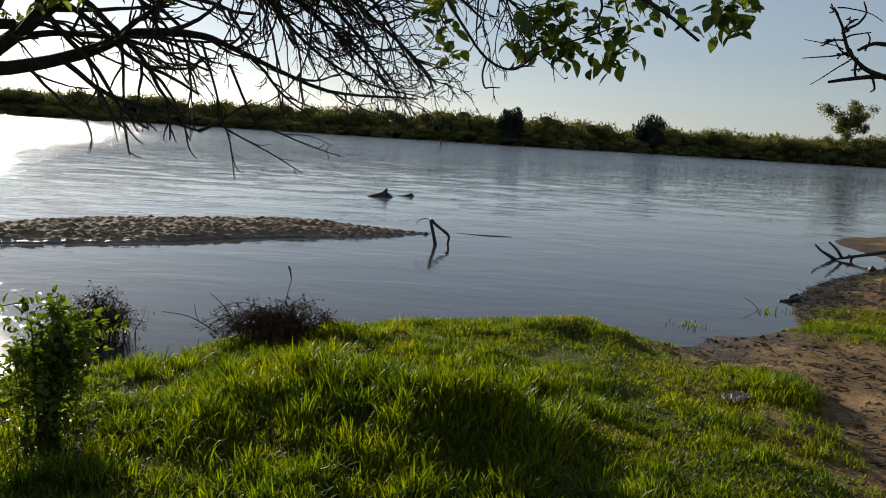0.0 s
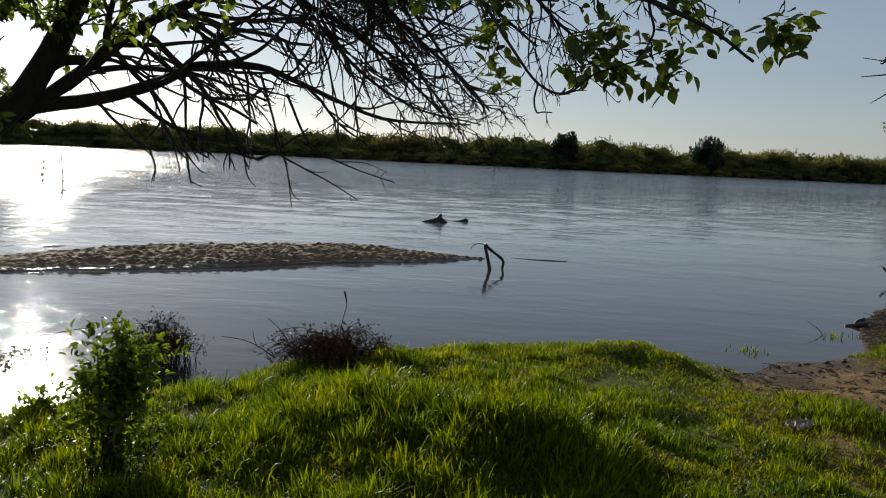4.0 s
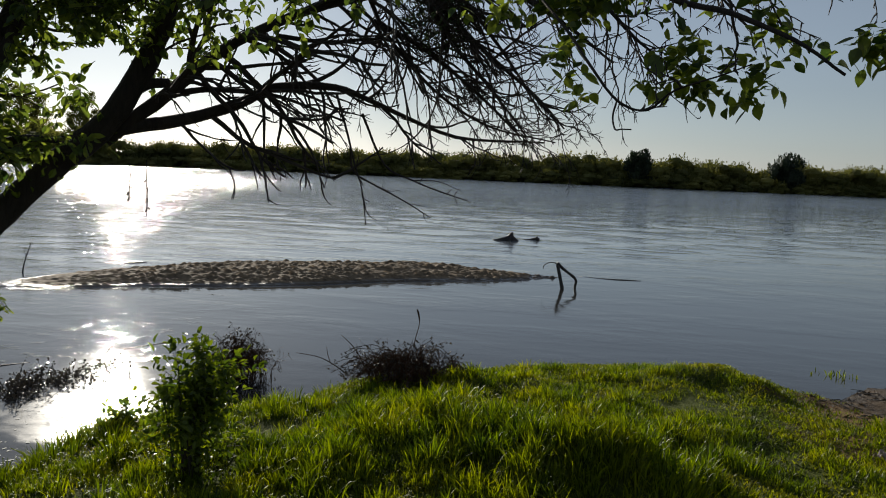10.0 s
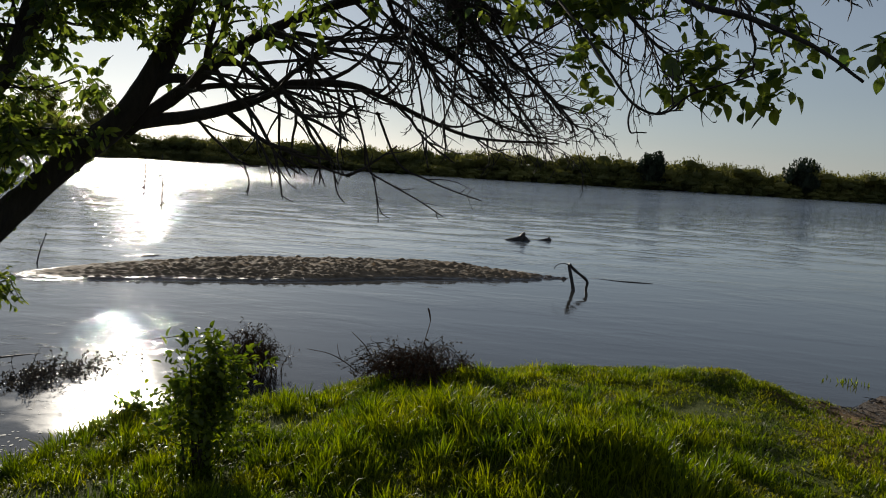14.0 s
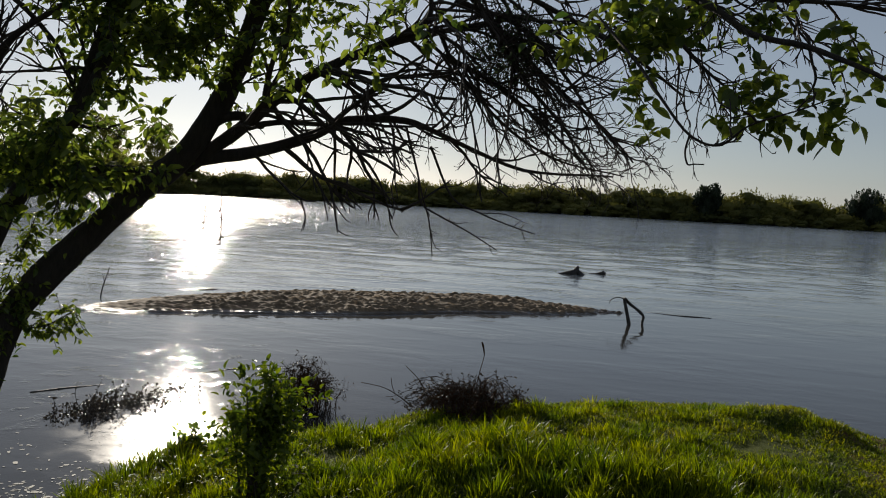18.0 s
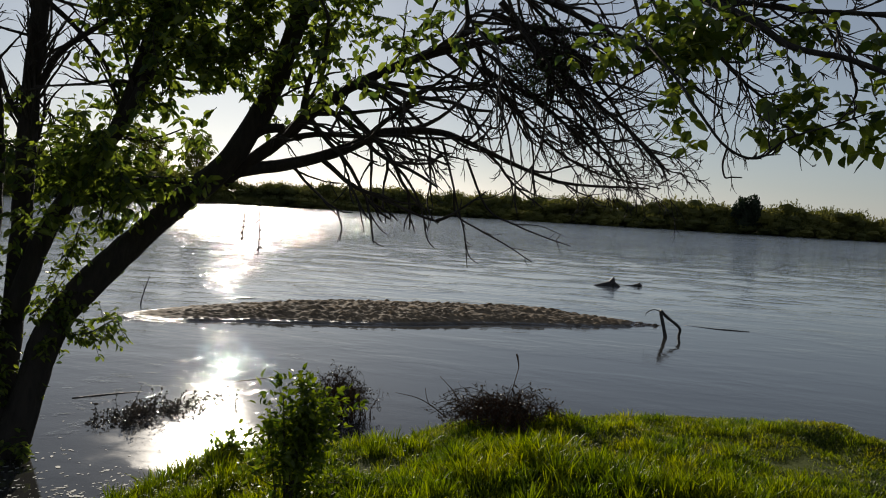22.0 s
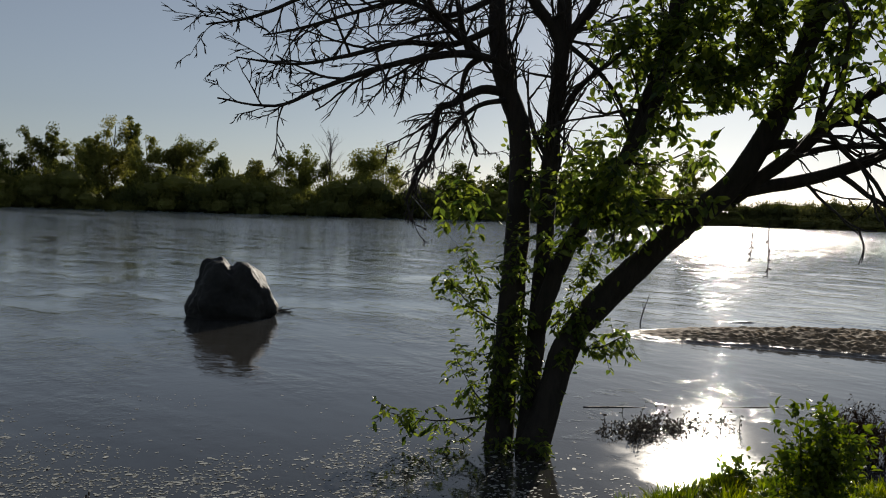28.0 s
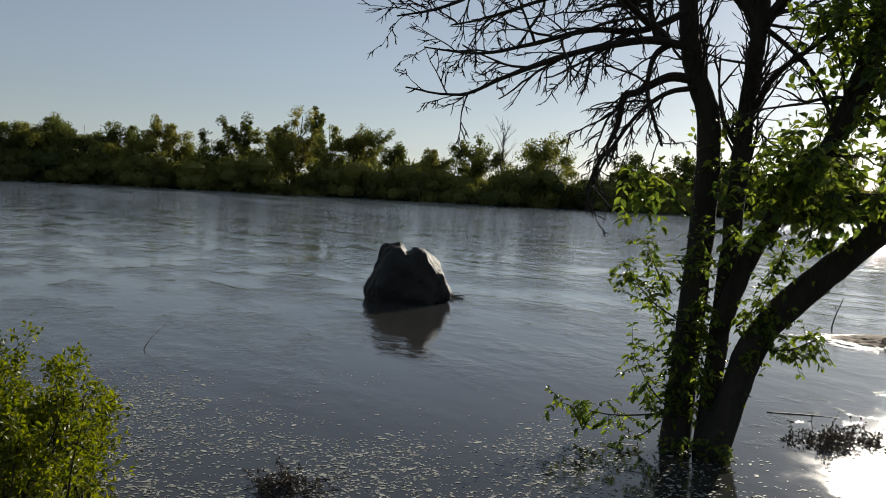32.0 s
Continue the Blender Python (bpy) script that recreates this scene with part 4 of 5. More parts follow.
def leaf_ball(soup, rng, centre, spread, count, size, flat=1.0):
    """A mass of leafy sprigs that hang about a point."""
    for _ in range(max(1, count // 9)):
        d = rand_dir(rng) * spread * rng.random() ** 0.5
        d.z *= flat
        run = rng.uniform(1.8, 3.6) * size
        line = twig_line(rng, centre + d, rand_dir(rng) + Vector((0, 0, -0.1)), run, 4, 0.15, 0.16)
        SPRIGS.tube(line, [0.0024, 0.0022, 0.002, 0.0016, 0.001], 3, cap=False)
        for k in range(9):
            i = min(3, k // 2)
            along = (line[i + 1] - line[i]).normalized()
            out = along.cross(Vector((0, 0, 1)) + rand_dir(rng) * 0.3).normalized() * (1 if k % 2 else -1)
            ln = size * rng.uniform(0.6, 1.2)
            soup.leaf(line[i].lerp(line[i + 1], rng.random()), along * 0.6 + out + rand_dir(rng) * 0.35 + Vector((0, 0, -0.35)), Vector((0, 0, 1)) + rand_dir(rng) * 0.6, ln, ln * rng.uniform(0.5, 0.66))


SPRIGS = Soup()


def leaf_spray(soup, rng, tips, count, size, spread=1.6, near=None):
    """Leaves about the ends of twigs."""
    for q, d in tips:
        for _ in range(count):
            ln = size * rng.uniform(0.55, 1.25)
            soup.leaf(q + rand_dir(rng) * size * spread * rng.random(), d * 0.5 + rand_dir(rng) + Vector((0, 0, -0.35)), rand_dir(rng) + Vector((0, 0, 0.8)), ln, ln * rng.uniform(0.48, 0.66))


s = Soup()
leaf_spray(s, rng, [q for q in tips if q[0].x < -1.5 and not (q[0].x < -3.0 and q[0].z > 2.1)], 2, 0.058)
CROWN_A = [((-2.36, 4.18, 2.78), 0.42, 520), ((-2.03, 4.37, 2.78), 0.36, 400), ((-2.64, 4.11, 2.66), 0.26, 230), ((-2.38, 4.28, 2.69), 0.3, 300), ((-2.55, 4.22, 2.49), 0.24, 260), ((-2.29, 4.38, 2.46), 0.24, 260), ((-2.1, 4.21, 2.67), 0.26, 300), ((-1.62, 4.4, 2.74), 0.32, 380), ((-3.07, 4.04, 1.79), 0.18, 200), ((-2.89, 4.18, 1.83), 0.2, 240), ((-2.97, 4.12, 1.96), 0.16, 110), ((-2.78, 4.15, 1.7), 0.16, 170), ((-2.41, 4.26, 2.02), 0.10, 60), ((-3.31, 3.96, 1.82), 0.14, 90), ((-3.23, 4.04, 1.52), 0.13, 110), ((-3.64, 3.68, 1.72), 0.16, 240)]
CROWN_B = [((-1.13, 3.98, 2.37), 0.15, 60), ((-1.57, 4.15, 2.29), 0.16, 70), ((-2.05, 4.31, 2.6), 0.22, 200), ((-1.75, 4.36, 2.54), 0.2, 200), ((-1.46, 4.58, 2.54), 0.18, 120), ((-1.07, 4.48, 2.63), 0.16, 90), ((-2.91, 3.97, 1.79), 0.28, 300), ((-2.72, 4.12, 1.64), 0.2, 180), ((-2.37, 4.3, 2.31), 0.22, 190), ((-2.34, 4.08, 2.35), 0.25, 220), ((-2.12, 4.23, 2.27), 0.18, 120), ((-2.68, 3.77, 1.89), 0.18, 140), ((-2.56, 3.97, 2.08), 0.12, 60)]
for centre, spread, count in CROWN_A + CROWN_B:
    leaf_ball(s, rng, Vector(centre), spread, int(count * 0.85), 0.066)
tagged(under(put("leaves", s, LEAF, None, "young yellow-green leaves"), tree), kind="stuff")

# the leafy limb that reaches overhead: its leaves one by one
kinds = []
for k in range(4):
    s = Soup()
    s.oval_leaf(Vector(), Vector((1, 0, -0.1)), Vector((0, 0, 1)), 0.062, 0.034 + 0.003 * k, 0.10 + 0.1 * k, 0.08 + 0.08 * k)
    s.tube([(-0.016, 0, 0.004), (0.0, 0, 0)], [0.0009, 0.0009], 3)
    kinds.append(s.mesh("leaf", LEAF))
rosettes = []
SPRAYS_A = [((0.39, 3.27, 1.96), 0.12, 0.08, 20), ((0.56, 3.19, 1.96), 0.14, 0.09, 20), ((0.43, 3.35, 2.05), 0.11, 0.06, 11), ((0.89, 3.02, 2.05), 0.11, 0.05, 8), ((0.94, 3.01, 2.04), 0.11, 0.05, 9), ((0.65, 3.19, 2.13), 0.08, 0.07, 9), ((0.0, 3.52, 2.09), 0.09, 0.12, 13), ((0.06, 3.48, 1.95), 0.08, 0.07, 7), ((0.08, 3.59, 2.25), 0.19, 0.08, 16), ((-0.25, 3.67, 2.27), 0.14, 0.09, 9), ((0.74, 3.14, 2.06), 0.04, 0.05, 3)]
SPRAYS_B = [((0.09, 3.55, 2.37), 0.18, 0.1, 16), ((-0.07, 3.76, 2.33), 0.1, 0.08, 9), ((0.06, 3.58, 2.26), 0.14, 0.06, 12), ((0.14, 3.47, 2.3), 0.14, 0.06, 10), ((-0.2, 3.57, 2.3), 0.14, 0.08, 10), ((0.63, 3.22, 2.22), 0.06, 0.04, 5)]
SPRAYS_C = [((-0.03, 3.75, 2.41), 0.14, 0.07, 13), ((0.21, 3.64, 2.4), 0.12, 0.06, 11), ((0.44, 3.44, 2.3), 0.12, 0.06, 10)]
for centre, wide, tall, n in SPRAYS_A + SPRAYS_B + SPRAYS_C:
    for _ in range(n):
        d = rand_dir(rng) * rng.random() ** 0.5
        rosettes.append(Vector(centre) + Vector((d.x * wide, d.y * wide * 0.7, d.z * tall)))
for q in rosettes:
    turn = rng.uniform(0, 6.28)
    n = rng.randint(3, 5)
    for k in range(n):
        ob = new("leaf", rng.choice(kinds))
        size = rng.uniform(0.5, 1.08)
        ob.matrix_world = Matrix.LocRotScale(q + rand_dir(rng) * 0.032, Euler((rng.uniform(-0.8, 0.8), rng.uniform(-0.5, 1.0), turn + k * 6.28 / n + rng.uniform(-0.4, 0.4))), (size, size, size))
        ob.parent = LIMB["over"][2]
s = Soup()
leaf_spray(s, rng, [q for q in over_tips if rng.random() < 0.6], 1, 0.052)
tagged(under(put("leaves", s, LEAF, None, "young leaves of the overhanging limb"), tree), kind="stuff")

# shoots with small leaves on the lower stems
s, sl = Soup(), Soup()
SHOOTS_A = [((-3.42, 3.72, 0.42), (-3.78, 3.23, 0.44), 130), ((-3.42, 3.75, 0.45), (-3.56, 3.59, 0.75), 150), ((-3.5, 3.85, 0.95), (-3.67, 3.58, 1.24), 130), ((-3.42, 3.7, 0.38), (-3.52, 3.48, 0.28), 60), ((-3.1, 4.1, 0.85), (-2.86, 4.24, 0.93), 140), ((-3.2, 4.0, 0.7), (-3.0, 4.1, 1.05), 140), ((-3.42, 3.8, 0.6), (-3.47, 3.8, 0.94), 130), ((-3.4, 3.75, 0.35), (-3.41, 3.76, 0.62), 120)]
SHOOTS_B = [((-3.35, 3.9, 0.8), (-3.37, 3.91, 1.1), 150), ((-3.3, 3.88, 0.5), (-3.31, 3.87, 0.78), 150), ((-3.2, 4.0, 0.95), (-3.1, 4.09, 1.18), 120), ((-3.1, 4.1, 1.2), (-3.05, 4.19, 1.45), 110), ((-3.25, 3.72, 0.05), (-3.29, 3.7, 0.34), 120), ((-3.1, 3.8, 0.1), (-3.11, 3.8, 0.33), 110), ((-3.4, 3.9, 1.2), (-3.41, 3.91, 1.45), 110), ((-3.5, 3.8, 1.1), (-3.64, 3.7, 1.4), 110)]
for a, b, n in SHOOTS_A + SHOOTS_B:
    a, b = Vector(a), Vector(b)
    line = curve_points([a, a.lerp(b, 0.5) + Vector((0, 0, -0.04)), b], 4)
    s.tube(line, [0.006 * (1 - 0.7 * k / 8) for k in range(9)], 5)
    for q in line[3:]:
        leaf_ball(sl, rng, q, 0.055, int(n * 0.28), 0.046)
for key, n in (("stem_a", 110), ("stem_b", 130), ("stem_e", 70)):
    pts, radii, ob = LIMB[key]
    for _ in range(n):
        i = rng.randint(3, len(pts) // 2)
        d = rand_dir(rng)
        d.z *= 0.3
        sl.leaf(pts[i] + d.normalized() * (radii[i] + rng.random() ** 1.2 * 0.06), rand_dir(rng), rand_dir(rng), rng.uniform(0.028, 0.055), rng.uniform(0.016, 0.028))
tagged(under(put("shoot", s, TWIG), tree), kind="stuff")
tagged(under(put("sprig", SPRIGS, TWIG), tree), kind="stuff")
tagged(under(put("shoot_leaves", sl, LEAF, None, "small leaves of the trunk shoots"), tree), kind="stuff")

# dense clumps in the crown
s = Soup()
for centre, rad, n in (((-0.73, 5.3, 2.54), 0.26, 480), ((-0.56, 5.48, 2.11), 0.09, 150), ((-3.72, 3.66, 2.2), 0.07, 80)):
    for _ in range(n):
        a = Vector(centre) + rand_dir(rng) * rad * rng.random() ** 0.5
        s.tube(twig_line(rng, a, rand_dir(rng), rad * rng.uniform(0.4, 0.8), 4, 0.5, 0.05), [0.0026, 0.0024, 0.002, 0.0016, 0.001], 3, cap=False)
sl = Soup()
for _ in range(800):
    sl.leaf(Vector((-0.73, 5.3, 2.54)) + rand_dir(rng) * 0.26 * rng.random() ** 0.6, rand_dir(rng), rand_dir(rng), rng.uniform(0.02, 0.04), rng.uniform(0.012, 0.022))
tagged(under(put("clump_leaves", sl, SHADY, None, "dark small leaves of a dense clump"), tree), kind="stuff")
tagged(under(put("twig_clump", s, TWIG, None, "dense dark tangle of twigs"), tree), kind="stuff")


# ---------------------------------------------------------------- boulder in the river
def boulder(name, at, size, seed, label, category):
    bm = bmesh.new()
    bmesh.ops.create_icosphere(bm, subdivisions=5, radius=1.0)
    for v in bm.verts:
        q = v.co.copy()
        ridge = noise.fractal(q * 1.5 + Vector((seed, 0, 0)), 1.0, 2.0, 6) * 0.16
        facet = noise.cell(q * 2.3 + Vector((seed, 3, 0))) * 0.03
        square = 1.0 / max(abs(q.x) ** 2.2 + abs(q.y) ** 2.2 + abs(q.z) ** 2.2, 1e-6) ** (1 / 2.2)
        v.co = q * (0.92 * square + ridge + facet)
        up = max(0.0, v.co.z)
        v.co.x = v.co.x * (1.03 - 0.08 * up) - 0.06 * up * up     # narrower above, its crown drawn to one side
        v.co.z -= 0.17 * math.exp(-((v.co.x + 0.02) / 0.11) ** 2) * up ** 1.5 + 0.16 * up * max(0.0, v.co.x) ** 1.5
    me = bpy.data.meshes.new(name)
    bm.to_mesh(me)
    bm.free()
    me.materials.append(ROCK)
    me.shade_smooth()
    ob = new(name, me)
    ob.matrix_world = Matrix.LocRotScale(at, Euler((0, 0, radians(62))), size)
    return tagged(ob, label, category)


boulder("boulder", (-10.80, 5.78, 0.20), (0.60, 0.56, 0.69), 2.0, "dark two-humped boulder standing in the river", "boulder")


s = Soup()
r3 = random.Random(91)
for _ in range(46):
    a = Vector((-10.80 + r3.gauss(0, 0.07), 6.42 + r3.gauss(0, 0.14), r3.uniform(0.0, 0.03)))
    s.tube(twig_line(r3, a, Vector((r3.uniform(-0.6, 0.6), 1.0, r3.uniform(-0.1, 0.35))), r3.uniform(0.08, 0.26), 4, 0.25, 0.05), [0.007, 0.006, 0.005, 0.004, 0.002], 4)
tagged(put("flood_debris", s, DRIFT), "dark twigs washed against the boulder", "debris", kind="stuff")


# ---------------------------------------------------------------- far bank
def bush_mesh(name, seed, w, h, leaves, size, material, ragged=0.3):
    """A bush of upright leafy shoots in rounded lobes."""
    r = random.Random(seed)
    s = Soup()
    lobes = [(Vector((r.uniform(-0.5, 0.5) * w, r.uniform(-0.4, 0.4) * w, h * r.uniform(0.05, 0.66))), r.uniform(0.20, 0.34)) for _ in range(14)]
    for c, k in lobes:      # the close-grown heart of each lobe
        b = len(s.v)
        for i in range(5):
            for j in range(8):
                lat, lon = -1.2 + 0.6 * i, j * math.pi / 4
                n = 0.66 * r.uniform(0.75, 1.1)
                s.v.append(c + Vector((math.cos(lat) * math.cos(lon) * w * k * n, math.cos(lat) * math.sin(lon) * w * k * n, math.sin(lat) * h * k * 0.8 * n)))
        for i in range(4):
            s.f += [(b + i * 8 + j, b + i * 8 + (j + 1) % 8, b + i * 8 + 8 + (j + 1) % 8, b + i * 8 + 8 + j) for j in range(8)]
        s.f.append(tuple(b + 32 + j for j in range(8)))
    done = 0
    while done < leaves:
        c, k = r.choice(lobes)
        d = rand_dir(r) * r.uniform(0.60, 1.04)
        q = c + Vector((d.x * w * k, d.y * w * k, d.z * h * k * 0.8))
        q.z = max(q.z, r.uniform(0.0, 0.2) * h)
        run = 12 if r.random() < ragged else 6
        rise = Vector((d.x * 0.35, d.y * 0.35, 1.0)) * (h * (0.13 if run == 12 else 0.05)) / run
        for j in range(run):
            s.far_leaf(q + rise * j, rand_dir(r) + Vector((0, 0, 0.9)), rand_dir(r), size * r.uniform(0.6, 1.4), size * r.uniform(0.4, 0.8))
        done += run
    return s.mesh(name, material)


def at_far(u, inland):
    """A place on the far bank: u metres along it from its bend, and so far inland."""
    total = 0.0
    line = FAR[2:]
    for (ax, ay), (bx, by) in zip(line, line[1:]):
        ln = math.hypot(bx - ax, by - ay)
        if u <= total + ln or (bx, by) == line[-1]:
            k = (u - total) / ln
            nx, ny = -(by - ay) / ln, (bx - ax) / ln
            return ax + (bx - ax) * k + nx * inland, ay + (by - ay) * k + ny * inland
        total += ln


rng = random.Random(21)
scrub = [bush_mesh("scrub", 40 + i, 5.0, 4.2, 5200, 0.17, SCRUB, 0.14) for i in range(6)]
low = [bush_mesh("scrub", 60 + i, 4.0, 2.5, 2600, 0.17, SCRUB, 0.15) for i in range(4)]
wood = thing("scrub_belt", "low olive-green willow scrub along the far bank", "scrub", (10, 130, 0.5), kind="stuff")
u = 110.0
while u < 345:
    for row in range(3):
        x, y = at_far(u + rng.uniform(-2, 2), 0.0 + row * 3.2 + rng.uniform(-0.5, 0.8))
        ob = new("scrub", rng.choice(low if row == 0 else scrub))
        k = rng.uniform(0.9, 1.08) * (1 + 0.05 * row)
        ob.matrix_world = Matrix.LocRotScale((x, y, -0.3 + 0.4 * row), Euler((0, 0, rng.uniform(0, 6.28))), (k * 1.15, k * 1.15, k * rng.uniform(0.9, 1.08)))
        under(ob, wood)
    u += 2.7


def far_tree(x, y, h, w, seed, material=None, bare_tree=False, label="tall leafy tree on the far bank"):
    r = random.Random(seed)
    t = thing("tree", label, "tree", (x, y, 0.4), "trees on the far bank")
    s, sl, tip = Soup(), Soup(), []
    trunk = [Vector((0, 0, -0.5)), Vector((r.uniform(-0.3, 0.3), 0, h * 0.3)), Vector((r.uniform(-0.6, 0.6), r.uniform(-0.4, 0.4), h * 0.9))]
    pts = curve_points(trunk, 5)
    radii = [0.16 * (h / 9) * (1 - 0.8 * i / (len(pts) - 1)) for i in range(len(pts))]
    s.tube(pts, radii, 6)
    if bare_tree:
        twigs(s, r, pts, radii, 22, h * 0.42, Vector((0, 0, 0.9)), 0.7, -0.02, 0.06, 3, 4, tip, 0.22, 0.5)
    else:
        # rising limbs, each with plumes of leaves towards its end, gaps between them
        for k in range(r.randint(13, 19) + int(w)):
            z0 = h * r.uniform(0.10, 0.70)
            a = r.uniform(0, 6.28)
            top = min(h * 0.98, z0 + h * r.uniform(0.10, 0.34))
            reach = w * 0.80 * r.uniform(0.25, 1.0) * max(0.15, 1 - (abs(top / h - 0.55) / 0.5) ** 2) ** 0.5
            root = pts[min(len(pts) - 1, int(z0 / h * (len(pts) - 1)))].copy()
            root.z = z0
            end = Vector((math.cos(a) * reach, math.sin(a) * reach, top))
            line = curve_points([root, root.lerp(end, 0.5) + Vector((math.cos(a), math.sin(a), 0)) * reach * 0.2, end], 4)
            s.tube(line, [0.07 * (1 - 0.8 * i / 8) for i in range(9)], 4)
            for i in range(3, 9):
                wide = (0.50 + w * 0.085) * r.uniform(0.4, 1.2)
                off = rand_dir(r) * wide * 0.5
                for _ in range(80):
                    d = rand_dir(r) * r.random() ** 0.5
                    q = line[i] + off + Vector((d.x * wide, d.y * wide, d.z * wide * 0.8))
                    sl.far_leaf(q, rand_dir(r) + Vector((0, 0, 0.3)), rand_dir(r), 0.27 * r.uniform(0.6, 1.3), 0.22 * r.uniform(0.6, 1.3))
        c = put("crown", sl, material or WOODS)
        c.parent = t
    trunk_ob = put("trunk", s, TWIG if bare_tree else BARK)
    trunk_ob.parent = t
    return t


WOOD = [(-136.3, 3.9, 9.0, 5.6), (-137.6, 7.0, 8.8, 5.2), (-138.7, 10.4, 9.7, 6.2), (-132.3, 13.0, 9.0, 5.5), (-133.4, 16.2, 7.7, 5.1), (-135.1, 18.3, 9.0, 3.7), (-128.9, 20.1, 7.0, 4.5), (-129.7, 24.1, 10.3, 3.8),
        (-130.9, 27.3, 6.8, 3.3), (-124.3, 29.8, 8.0, 3.2), (-124.8, 34.0, 11.1, 3.9), (-124.4, 38.0, 9.9, 3.8), (-117.7, 38.7, 10.0, 3.4), (-118.4, 41.4, 12.5, 3.8), (-119.2, 44.2, 12.8, 2.3), (-112.8, 44.3, 10.0, 3.3),
        (-113.0, 47.7, 9.0, 3.8), (-113.4, 50.9, 10.9, 3.6), (-106.1, 52.0, 7.8, 2.8), (-105.3, 56.3, 6.6, 2.9), (-102.5, 63.0, 9.8, 5.0), (-92.0, 67.2, 9.1, 5.5)]
for i, (x, y, h, w) in enumerate(WOOD):
    far_tree(x, y, h, w * (1.15 + 0.3 * (i % 2)), 100 + i, SCRUB if i % 3 == 1 else WOODS)
for i in range(6):
    far_tree(-140 + 3 * i - 8 * (i % 2), -4 - 7.5 * i, 9.5 + (i % 3), 6, 160 + i)
    far_tree(-88 + 2.6 * i, 78 + 8.5 * i, 8.5 - 0.6 * i, 5.5, 170 + i)
far_tree(-96.8, 63.5, 11.6, 3, 130, None, True, "bare pale tree among the leafy ones on the far bank")
far_tree(64.0, 132, 9.6, 6.5, 131, SCRUB, False, "large pale-green tree on the far bank")
far_tree(-88, 139, 13.0, 6, 132, SCRUB, False, "tall pale tree behind the scrub on the far bank")
far_tree(-98, 137, 14.5, 6, 133, SCRUB, False, "tall pale tree behind the scrub on the far bank")
dense = [bush_mesh("bush", 80 + i, 7.0, 6.0, 7000, 0.24, WOODS, 0.25) for i in range(4)]
u = -40.0
belt = thing("woodland_edge", "dark bushes under the trees on the far bank", "bushes", (-110, 50, 0.5), kind="stuff")
while u < 118:
    for row in range(2):
        x, y = at_far(u + rng.uniform(-1.5, 1.5), -0.2 + row * 4.0)
        ob = new("bush", rng.choice(dense))
        k = rng.uniform(0.70, 1.15)
        ob.matrix_world = Matrix.LocRotScale((x, y, -0.5), Euler((0, 0, rng.uniform(0, 6.28))), (k, k, k))
        under(ob, belt)
    u += 3.4
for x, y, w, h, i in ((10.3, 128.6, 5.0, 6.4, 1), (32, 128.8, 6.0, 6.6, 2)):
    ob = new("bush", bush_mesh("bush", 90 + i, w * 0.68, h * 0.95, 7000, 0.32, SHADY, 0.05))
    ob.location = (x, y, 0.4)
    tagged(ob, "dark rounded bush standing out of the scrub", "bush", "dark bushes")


# ---------------------------------------------------------------- river wood
def bits(name, label, category, at, lines, material=DRIFT, sides=7):
    s = Soup()
    for ctrl, r0, r1 in lines:
        pts = curve_points(ctrl, 5)
        n = len(pts)
        s.tube(pts, [(r0 + (r1 - r0) * i / (n - 1)) * (1 + 0.15 * noise.noise(q * 30)) for i, q in enumerate(pts)], sides)
    ob = put(name, s, material, None, "", True)
    ob.location = at
    return tagged(ob, label, category)


bits("driftwood", "bent dark stick standing in the shallow water", "driftwood", (0, 0, 0),
     [([(0.06, 12.2, -0.1), (0.05, 12.2, 0.02), (-0.02, 12.25, 0.3), (-0.03, 12.25, 0.36)], 0.028, 0.022), ([(-0.03, 12.25, 0.36), (0.06, 12.3, 0.27), (0.235, 12.35, 0.13), (0.235, 12.35, 0.02), (0.23, 12.35, -0.1)], 0.024, 0.018),
      ([(-0.03, 12.25, 0.35), (-0.13, 12.3, 0.36), (-0.22, 12.3, 0.31), (-0.23, 12.3, 0.26)], 0.008, 0.004)])
bits("snag", "dark fin-shaped snag rising from the current", "driftwood", (0, 0, 0),
     [([(-1.64, 19.8, -0.015), (-1.4, 19.83, 0.02), (-1.22, 19.87, 0.05)], 0.02, 0.09), ([(-1.28, 19.86, -0.02), (-1.21, 19.87, 0.12), (-1.18, 19.88, 0.21)], 0.11, 0.02), ([(-1.2, 19.87, 0.05), (-1.04, 19.9, -0.04)], 0.08, 0.05)])
bits("snag", "small dark snag tip in the current", "driftwood", (0, 0, 0), [([(-0.95, 20.4, -0.01), (-0.78, 20.4, 0.0), (-0.64, 20.4, 0.03), (-0.56, 20.4, 0.0)], 0.015, 0.05), ([(-0.66, 20.4, 0.0), (-0.6, 20.4, 0.09)], 0.045, 0.02)])
bits("driftwood", "forked dark branch lying by the spit", "driftwood", (0, 0, 0),
     [([(6.09, 13.20, -0.06), (6.34, 13.20, 0.01), (6.58, 13.20, 0.06), (7.13, 13.20, 0.17), (7.41, 13.20, 0.22)], 0.006, 0.040), ([(6.34, 13.20, 0.01), (6.19, 13.20, 0.09), (6.10, 13.20, 0.14), (6.00, 13.20, 0.23)], 0.030, 0.014), ([(6.45, 13.20, 0.03), (6.38, 13.20, 0.13), (6.31, 13.20, 0.20), (6.21, 13.20, 0.28)], 0.028, 0.014), ([(6.60, 13.20, 0.05), (6.59, 13.20, -0.01), (6.61, 13.20, -0.08)], 0.028, 0.020), ([(6.61, 13.20, 0.06), (6.53, 13.20, 0.10)], 0.02, 0.008)])
